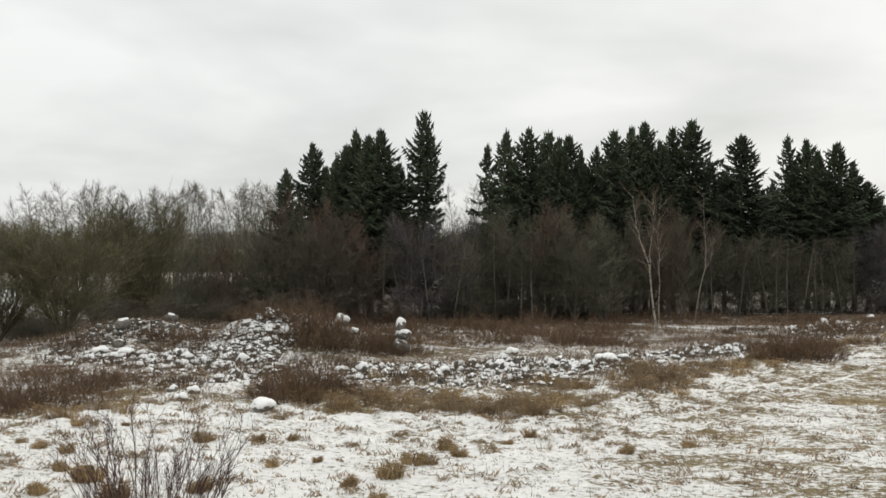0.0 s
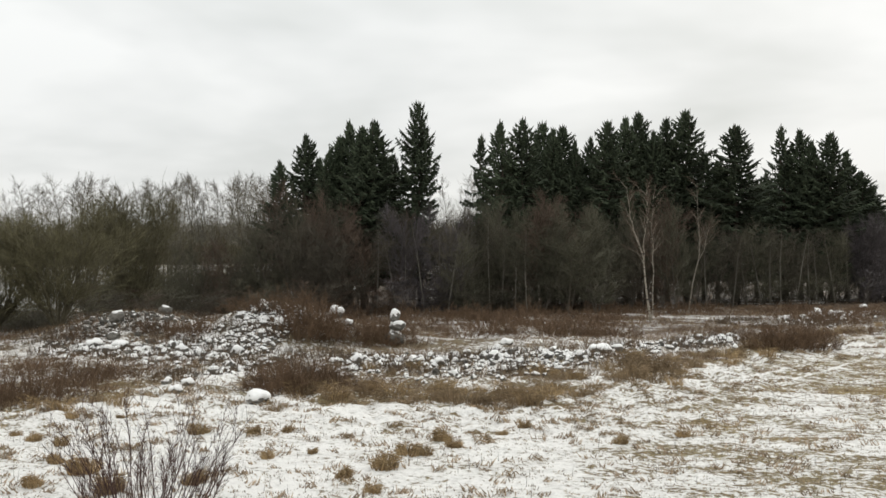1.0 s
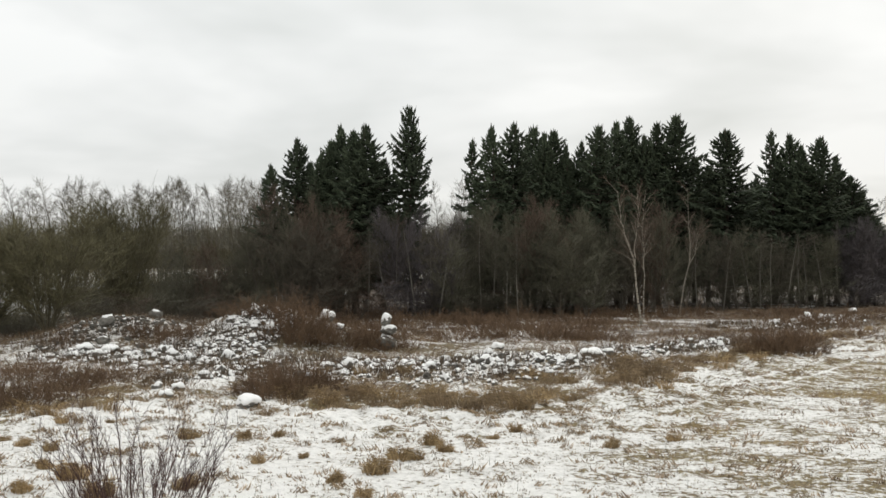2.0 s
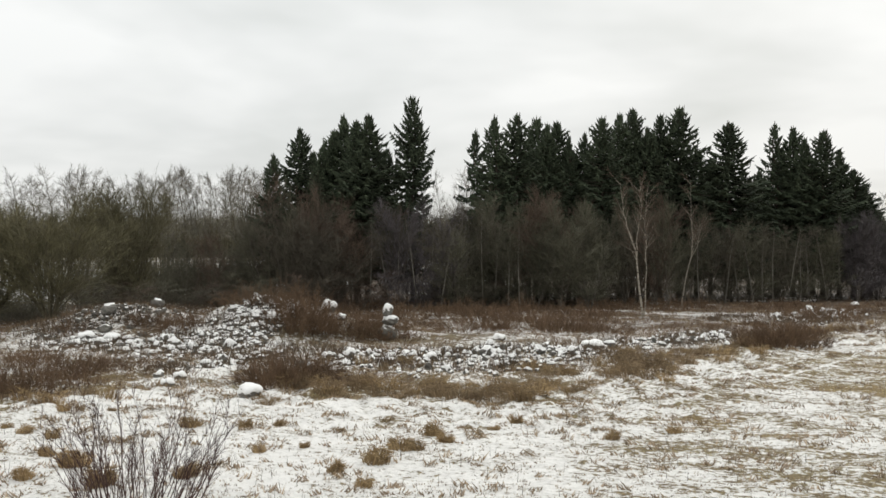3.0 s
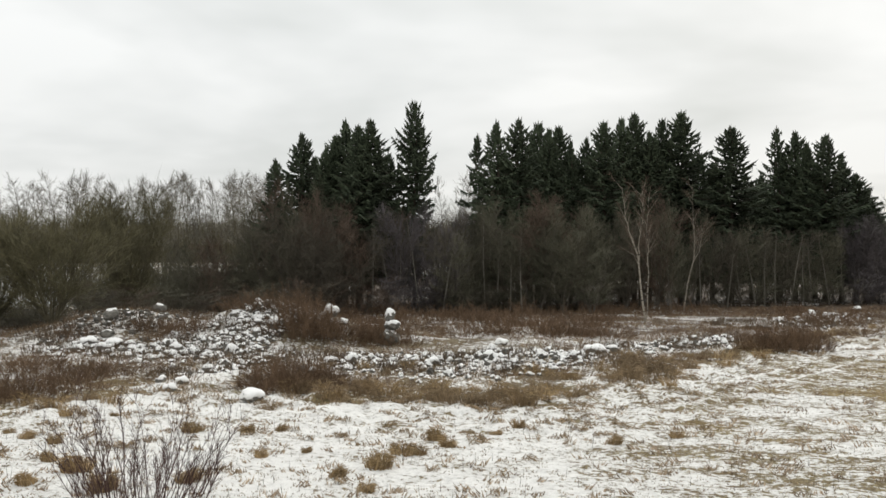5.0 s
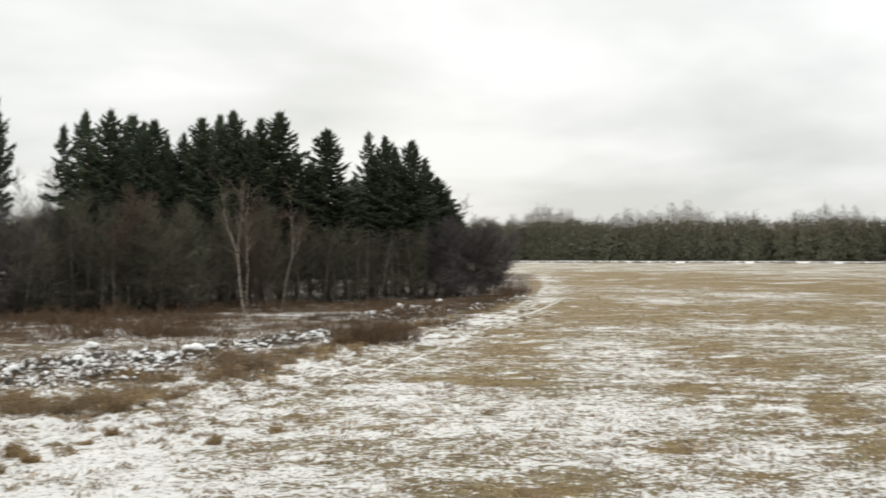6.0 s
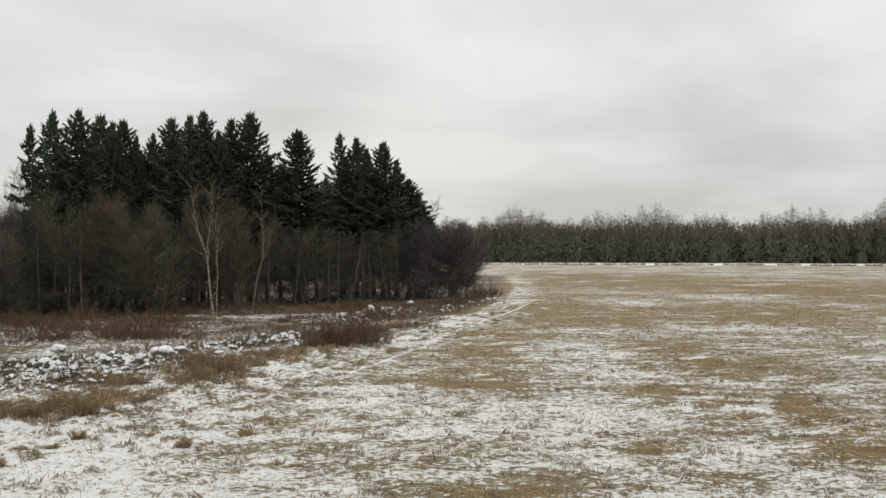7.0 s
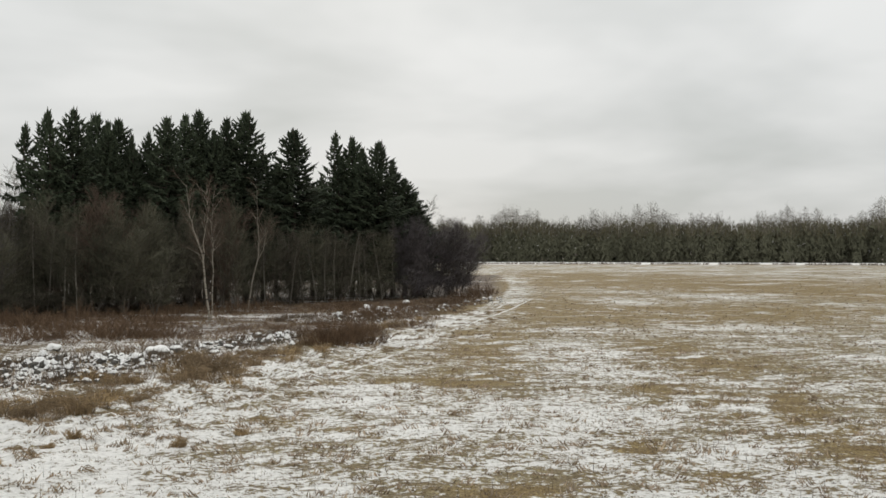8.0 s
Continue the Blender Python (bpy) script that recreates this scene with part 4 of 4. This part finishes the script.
SCRUB = [low_bush("scrub_bush", 76 + i, 4.0, 2.4, 62, 12, (GREY_TWIGS, DULL_TWIGS)[i], "tangled leafless %s scrub under the trees" % ("grey-brown", "olive-brown")[i], "scrub under the trees",
                  fat=0.0135, upright=0.8) for i in range(2)]
SCRUB_PATCHES = (  # middle x, y, half widths in x and y, slant, how many, least and greatest height
    (-32.5, 89.8, 4.0, 2.9, -1.0, 6, 2.83, 3.89),
    (-29.6, 68.8, 0.4, 0.3, 0.0, 1, 2.39, 2.39),
    (-28.2, 64.3, 2.1, 2.5, -0.4, 8, 1.39, 2.70),
    (-27.2, 92.3, 3.0, 3.0, -0.2, 12, 2.95, 6.13),
    (-27.2, 83.2, 3.5, 3.8, 0.6, 9, 2.79, 5.20),
    (-21.5, 83.6, 2.0, 3.6, -0.0, 11, 2.85, 6.40),
    (-20.6, 91.1, 2.4, 2.4, 0.8, 8, 3.75, 5.18),
    (-17.3, 81.0, 0.6, 2.1, 0.0, 6, 3.60, 5.76),
    (0.4, 85.8, 1.8, 1.2, 0.0, 3, 4.20, 4.60),
    (2.2, 81.0, 0.9, 0.5, 0.0, 3, 5.00, 5.40),
    (3.6, 84.0, 0.4, 0.3, 0.0, 1, 5.60, 5.60),
)
for i, (x, y, h) in enumerate(strewn(SCRUB_PATCHES, 12)):
    place(SCRUB[i % 2], x, y, turn=61.0 * i, wide=rng.uniform(0.7, 1.1), high=h / 4.0)

# the bare shrub close by
NEAR = shrub("bare_shrub", 81, 2.9, 1.9, 74, DARK_TWIGS, "thin bare red-brown shrub standing in the snow", 0.0074)
place(NEAR, -5.77, 18.12)


# ---- stones with snow on them ----
def stone(seed, label="grey field stone with a cap of snow", name="stone", group="stones of the heaps", flat=0.7, cap=0.1, cover=0.38, jagged=0.0):
    rng = random.Random(seed)
    ob = thing(name, label, "stone", group)
    shift = Vector((seed * 3.7, seed * 1.3, 0))
    meshes = []
    for kind in ("rock", "snow_cap"):
        bm = bmesh.new()
        bmesh.ops.create_icosphere(bm, subdivisions=3 if cap > 0.15 else 2, radius=1.0)
        for v in bm.verts:
            n = v.co.normalized()
            r = 1 + 0.38 * noise.noise(n * 1.3 + shift) + 0.1 * noise.noise(n * 3.1 + shift) + jagged * noise.cell(n * 2.2 + shift)
            p = n * r
            p.z *= flat
            if kind == "snow_cap":
                up = n.z + 0.85 * noise.noise(n * 2.9 + shift * 2)
                if up > cover:
                    p += Vector((n.x * 0.04, n.y * 0.04, cap * (0.6 + 0.7 * min(1, up))))
                else:
                    p *= 0.82
            v.co = p
        me = bpy.data.meshes.new(kind)
        bm.to_mesh(me)
        bm.free()
        me.polygons.foreach_set("use_smooth", [kind == "snow_cap"] * len(me.polygons))
        meshes.append(me)
    part("rock", meshes[0], ROCK, ob)
    part("snow_cap", meshes[1], SNOW, ob, "rounded cap of white snow")
    return ob


STONES = [stone(91 + i, flat=(0.8, 1.0, 0.9, 0.7, 0.95, 0.85)[i], cap=(0.12, 0.08, 0.1, 0.06, 0.09, 0.11)[i], cover=(0.05, 0.28, 0.2, 0.42, 0.25, 0.12)[i], jagged=0.3) for i in range(6)]
DULL = [stone(101 + i, "grey field stone dusted with thin snow", flat=(0.8, 0.95, 0.7)[i], cap=0.05, cover=0.8, jagged=0.3) for i in range(3)]
rng = random.Random(9)


def heap_spot(x0, y0, x1, y1, wide):
    u, v = rng.random(), rng.gauss(0, 1)
    x, y = x0 + (x1 - x0) * u + v * 0.25 * wide, y0 + (y1 - y0) * u + v * wide
    return x, y, rng.uniform(0.09, 0.2) * (1.7 if rng.random() < 0.12 else 1)


for h, (*line, n) in enumerate(HEAPS):
    for i in range(n):
        x, y, s = heap_spot(*line)
        place(rng.choice(DULL if h == 2 else STONES), x, y, ground_z(x, y) + s * 0.35, rng.uniform(0, 360), s, s * rng.uniform(0.7, 1.4))


def rubble():
    """The smaller stones between them, past counting."""
    rock, snow = ([], []), ([], [])
    for h, (*line, n) in enumerate(HEAPS):
        for i in range(n * (6 if line[0] < 20 else 3)):
            x, y, s = heap_spot(*line)
            s *= 0.7
            m = pose(x, y, ground_z(x, y) + s * 0.15, 0, 0, rng.uniform(0, 360)) @ Matrix.Diagonal((s, s, s, 1))
            for child, (vs, fs) in zip(rng.choice(DULL if h == 2 else STONES).children[:rng.choice((1, 2, 2, 2))], (rock, snow)):
                base = len(vs)
                vs.extend(m @ v.co for v in child.data.vertices)
                fs.extend(tuple(base + k for k in p.vertices) for p in child.data.polygons)
    for (vs, fs), mat, name, label in ((rock, ROCK, "rubble", "small grey stones lying close together"), (snow, SNOW, "rubble_snow", "small caps of snow on the stones")):
        me = bpy.data.meshes.new(name)
        me.from_pydata([tuple(v) for v in vs], [], fs)
        me.materials.append(mat)
        tagged(new(name, me), label, "stone", kind="stuff")


rubble()
GREY_BOULDER = stone(125, "large grey boulder streaked with thin snow", "boulder", "", 0.75, 0.12, 0.75)
BOULDER = stone(120, "rounded boulder thickly covered with snow", "boulder", "", 0.8, 0.16, -0.3)
for x, y, z, s, h in ((-6.33, 31.98, 0.18, 0.40, 0.27), (-9.64, 80.02, 0.46, 0.67, 0.69), (-6.10, 52.90, 1.72, 0.42, 0.40), (-5.42, 52.91, 1.12, 0.27, 0.24), (-9.71, 35.81, 0.14, 0.24, 0.21), (-9.65, 33.96, 0.14, 0.25, 0.21), (-13.89, 49.59, 0.60, 0.27, 0.30), (7.56, 47.10, 0.20, 0.56, 0.30), (3.22, 51.20, 0.17, 0.36, 0.25), (-22.16, 83.51, 0.41, 0.51, 0.61), (-18.50, 53.60, 1.46, 0.47, 0.42), (-31.01, 87.57, 0.30, 0.44, 0.45), (-16.61, 56.30, 1.66, 0.42, 0.35), (35.21, 80.87, 0.2, 0.34, 0.3), (29.71, 73.74, 0.18, 0.28, 0.26), (-18.20, 49.35, 0.33, 0.44, 0.31), (-16.77, 49.01, 0.29, 0.40, 0.29), (-0.33, 41.00, 0.30, 0.22, 0.23)):
    place(GREY_BOULDER if x < -13 and y > 51 else BOULDER, x, y, z, 40 * x, s, h)
CAIRN = [stone(121 + i, "rounded snow-topped stone stacked in a small cairn", "cairn_stone", "stones of the cairn", (0.75, 0.7, 1.0)[i], 0.16, (0.75, 0.2, 0.1)[i]) for i in range(3)]
for i, (x, y, z, s, h) in enumerate(((-2.72, 50.73, 0.48, 0.50, 0.44), (-2.64, 50.73, 1.10, 0.42, 0.36), (-2.74, 50.73, 1.62, 0.27, 0.36))):
    place(CAIRN[i], x, y, z, 70 * z, s, h)

# ---- dead grass ----
CLUMPS = [grass_clump("grass_clump", 131 + i, 0.72, 0.45, 100, (STRAW, STRAW_BROWN)[i % 2], "clump of dead tan grass standing out of the snow", "grass clumps") for i in range(4)]
CLUMP_PATCHES = (  # middle x, y, half widths in x and y, slant, how many, least and greatest size
    (-12.1, 31.3, 1.6, 1.3, 0.4, 5, 0.62, 1.05),
    (-3.2, 33.2, 2.5, 2.0, 0.2, 14, 0.60, 1.27),
    (-2.7, 40.6, 2.5, 1.2, -0.5, 5, 0.46, 0.87),
    (1.2, 32.6, 1.7, 1.7, -0.3, 20, 0.51, 1.34),
    (3.7, 34.2, 1.3, 1.6, 0.2, 8, 0.55, 1.26),
    (3.8, 39.1, 0.4, 0.3, 0.0, 1, 0.86, 0.86),
    (4.7, 37.9, 0.7, 0.9, 0.0, 4, 0.50, 0.95),
    (7.6, 36.7, 1.3, 1.4, -0.1, 7, 0.61, 1.29),
    (8.1, 39.4, 1.6, 1.2, 0.4, 9, 0.80, 1.49),
    (12.0, 44.2, 4.2, 2.3, 0.9, 20, 0.50, 1.05),
    (21.3, 55.3, 4.4, 1.4, 1.1, 13, 0.51, 1.04),
    (33.5, 69.4, 5.2, 0.4, 1.2, 4, 0.51, 1.02),
)
for i, (x, y, s) in enumerate(strewn(CLUMP_PATCHES, 13)):
    place(CLUMPS[i % 4 if s < 1.2 else 1 + 2 * (i % 2)], x, y, turn=53.0 * i, wide=s, high=s)


TUFT = grass_clump("grass_tuft", 141, 0.56, 0.3, 190, STRAW, "round tuft of tan grass standing out of the snow", "grass tufts", 0.017)
for i, (x, y, s) in enumerate((
    (-6.91, 26.65, 1.00),
    (-8.32, 21.86, 1.15),
    (-7.06, 19.96, 0.95),
    (-5.51, 20.81, 0.90),
    (-1.45, 22.10, 1.00),
    (-0.95, 23.45, 0.95),
    (-0.57, 23.59, 0.70),
    (-0.12, 25.44, 0.80),
    (0.17, 24.48, 0.70),
    (-5.38, 26.50, 0.60),
    (-4.53, 27.02, 0.55),
    (-11.11, 25.62, 0.65),
    (-10.05, 24.88, 0.60),
    (-11.29, 28.78, 0.60),
    (-9.37, 22.86, 0.60),
    (-9.99, 29.20, 0.40),
    (-3.37, 23.89, 0.40),
    (-2.30, 21.20, 0.60),
    (-1.57, 20.00, 0.60),
    (-4.37, 23.22, 0.50),
    (-11.85, 26.26, 0.50),
    (-8.90, 20.52, 0.70),
    (2.24, 27.72, 0.60),
    (1.51, 26.41, 0.50),
    (4.52, 24.89, 0.60),
    (6.42, 26.06, 0.60),
)):
    place(TUFT, x, y, turn=53.0 * i, wide=s, high=s * (0.8 + 0.4 * ((i * 7) % 5) / 4))


def scattered(name, count, reach, low, high, width, blades, mat, label, keep, lean=0.8):
    """Thousands of small tufts, kept where keep(x, y, chance) says so."""
    rng = random.Random(len(name))
    tufts = Soup()
    for i in range(count):
        r = reach[0] + (reach[1] - reach[0]) * rng.random() ** reach[2]
        a = radians(rng.uniform(-54, 30))
        x, y = -r * math.sin(a), r * math.cos(a)
        if not keep(x, y, rng.random()):
            continue
        z = ground_z(x, y) - 0.01
        h = rng.uniform(low, high)
        lay = rng.uniform(0, 6.283)
        for k in range(blades):
            b = lay + rng.uniform(-1.2, 1.2)
            p = Vector((x + rng.uniform(-1, 1) * h, y + rng.uniform(-1, 1) * h, z))
            g = h * rng.uniform(0.4, 1.0)
            tufts.spike(p, p + Vector((math.cos(b) * g * lean, math.sin(b) * g * lean, g)), width)
    me = tufts.mesh(name)
    me.materials.append(mat)
    tagged(new(name, me), label, "grass", kind="stuff")


def laid_grass():
    """Long dead grass at the field's edge, pressed over by the wind and half buried."""
    rng = random.Random(57)
    tufts = Soup()
    for i in range(6500):
        r = 18 + 66 * rng.random() ** 1.3
        a = radians(rng.uniform(-45, 26))
        x, y = -r * math.sin(a), r * math.cos(a)
        side = edge_side(x, y)
        if not -2.5 < side < (5 if x > 3 else 11) or rng.random() < (side / 5.5 if x > 3 else 0.45 + side / 22) or noise.noise((x * 0.7, y * 0.7, 21.0)) < rng.uniform(-0.5, 0.25):
            continue
        lay = radians(-74) + rng.uniform(-0.45, 0.45)
        size = rng.uniform(0.25, 0.6) * min(1, 0.4 + r / 50)
        for k in range(14):
            p = Vector((x + rng.uniform(-.22, .22), y + rng.uniform(-.22, .22), 0))
            p.z = ground_z(p.x, p.y) - 0.03
            b = lay + rng.uniform(-0.5, 0.5)
            out = Vector((math.cos(b), math.sin(b), 0)) * size * rng.uniform(0.5, 1.0)
            top = p + out * 0.5 + Vector((0, 0, size * rng.uniform(0.2, 0.45)))
            tufts.spike(p, top, 0.017)
            tufts.spike(p.lerp(top, 0.7), p + out * 1.15 + Vector((0, 0, size * 0.08)), 0.014)
    me = tufts.mesh("laid_grass")
    me.materials.append(STRAW_BROWN)
    tagged(new("laid_grass", me), "long dead brown grass pressed over along the field edge", "grass", kind="stuff")


laid_grass()


def on_field(x, y, chance):
    return bareness(x, y) + 0.3 * noise.noise((x * 0.5, y * 0.5, 2.0)) > chance * 0.5 - 0.27


def in_rough(x, y, chance):
    if edge_side(x, y) > -0.2 or (x < -12 and y > 86):
        return False
    if heaped(x, y) > 0.45 and chance > 0.4:
        return False
    return noise.noise((x * 0.22, y * 0.22, 5.0)) + 0.5 * noise.noise((x * 0.9, y * 0.9, 5.0)) > chance * 0.7 - 0.4


def among_stones(x, y, chance):
    return heaped(x, y) > 0.3 and noise.noise((x * 0.5, y * 0.5, 8.0)) > chance - 0.35


scattered("stone_weeds", 52000, (38, 74, 0.9), 0.25, 0.65, 0.017, 5, STEMS, "brown dead stems standing up between the stones", among_stones, 0.4)
scattered("stubble", 22000, (17, 62, 1.4), 0.035, 0.08, 0.011, 4, STUBBLE, "short dead grass and stubble poking through snow", on_field, 0.6)
scattered("pale_stubble", 18000, (17, 75, 1.5), 0.035, 0.08, 0.011, 4, STRAW, "pale straw standing in the thin snow", on_field, 0.8)
scattered("field_tufts", 15000, (55, 270, 1.2), 0.08, 0.18, 0.05, 2, STUBBLE, "low tufts of dead grass across the wide field", on_field, 1.2)
scattered("grass_clods", 2400, (17, 50, 1.2), 0.1, 0.21, 0.022, 9, STUBBLE, "small flattened clods of dead grass in the snow", on_field, 0.9)
scattered("dry_stalks", 2600, (18, 56, 1.2), 0.25, 0.5, 0.007, 1, STEMS, "thin dry stalks standing singly in the field", on_field, 0.12)
scattered("dead_weeds", 20000, (30, 92, 1.1), 0.12, 0.42, 0.011, 5, STRAW_BROWN, "brown dead weeds and grass of the rough strip", in_rough)
scattered("rust_weeds", 20000, (38, 92, 0.9), 0.18, 0.55, 0.013, 6, RUST_TWIGS, "rusty brown dead stems among the stones", in_rough)


# ---- the far woods round the field ----
def far_wood():
    """A belt of far forest: young spruces and brush below, bare crowns above them; browner in the west."""
    rng = random.Random(23)
    green, brown, twigs = Soup(), Soup(), Soup()
    n = 2300
    for i in range(n):
        a = radians(-56 + 86 * (i + rng.random()) / n)
        r = rng.uniform(432, 480)
        x, y = -r * math.sin(a), r * math.cos(a)
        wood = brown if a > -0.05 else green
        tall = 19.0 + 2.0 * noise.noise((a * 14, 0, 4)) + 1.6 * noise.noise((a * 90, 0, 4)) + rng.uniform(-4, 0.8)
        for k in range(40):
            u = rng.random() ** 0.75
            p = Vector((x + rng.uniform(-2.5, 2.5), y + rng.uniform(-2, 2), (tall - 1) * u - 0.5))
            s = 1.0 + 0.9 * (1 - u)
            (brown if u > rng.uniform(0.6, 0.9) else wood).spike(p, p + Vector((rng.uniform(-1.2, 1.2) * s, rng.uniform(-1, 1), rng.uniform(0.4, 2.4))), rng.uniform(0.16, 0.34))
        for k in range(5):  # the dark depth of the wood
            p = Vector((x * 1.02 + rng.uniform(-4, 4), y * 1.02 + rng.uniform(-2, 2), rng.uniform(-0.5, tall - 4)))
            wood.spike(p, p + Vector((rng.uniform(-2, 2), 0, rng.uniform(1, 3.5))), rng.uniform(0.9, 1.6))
        crown = max(0, noise.noise((a * 22, 0, 9)) + 0.45 * noise.noise((a * 110, 0, 9)) + 0.25) * 9 + rng.uniform(0, 2.2)
        if crown > 1.0:
            top = tall + crown
            twigs.spike(Vector((x, y, tall * 0.7)), Vector((x + rng.uniform(-.6, .6), y, top)), 0.14)
            for k in range(38):
                z = rng.uniform(tall * 0.75, top - 0.5)
                q = Vector((x + rng.uniform(-1.2, 1.2), y, z))
                s = (top - z) * 0.3 + 0.7
                twigs.spike(q, q + Vector((rng.uniform(-1, 1) * s, rng.uniform(-1, 1) * s, rng.uniform(0.3, 1.4))), 0.062)
    hedge = Soup()
    for i in range(2600):
        a = radians(-60 + 45 * rng.random())
        if noise.noise((a * 60, 0, 2)) < -0.25:
            continue
        r = 372 + rng.uniform(-4, 4)
        p = Vector((-r * math.sin(a), r * math.cos(a), -0.1))
        hedge.spike(p, p + Vector((rng.uniform(-.7, .7), 0, rng.uniform(0.5, 1.1))), 0.16)
    for soup, mat, name, label in ((green, FAR_HAZED_GREEN, "far_wood", "distant belt of dark green and brown forest, haze mixed into its colour"),
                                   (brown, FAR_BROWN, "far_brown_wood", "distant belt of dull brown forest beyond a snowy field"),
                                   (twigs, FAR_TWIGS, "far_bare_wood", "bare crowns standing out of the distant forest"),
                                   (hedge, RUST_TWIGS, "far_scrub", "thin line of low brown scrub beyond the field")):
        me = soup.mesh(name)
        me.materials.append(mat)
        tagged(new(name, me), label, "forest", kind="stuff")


far_wood()
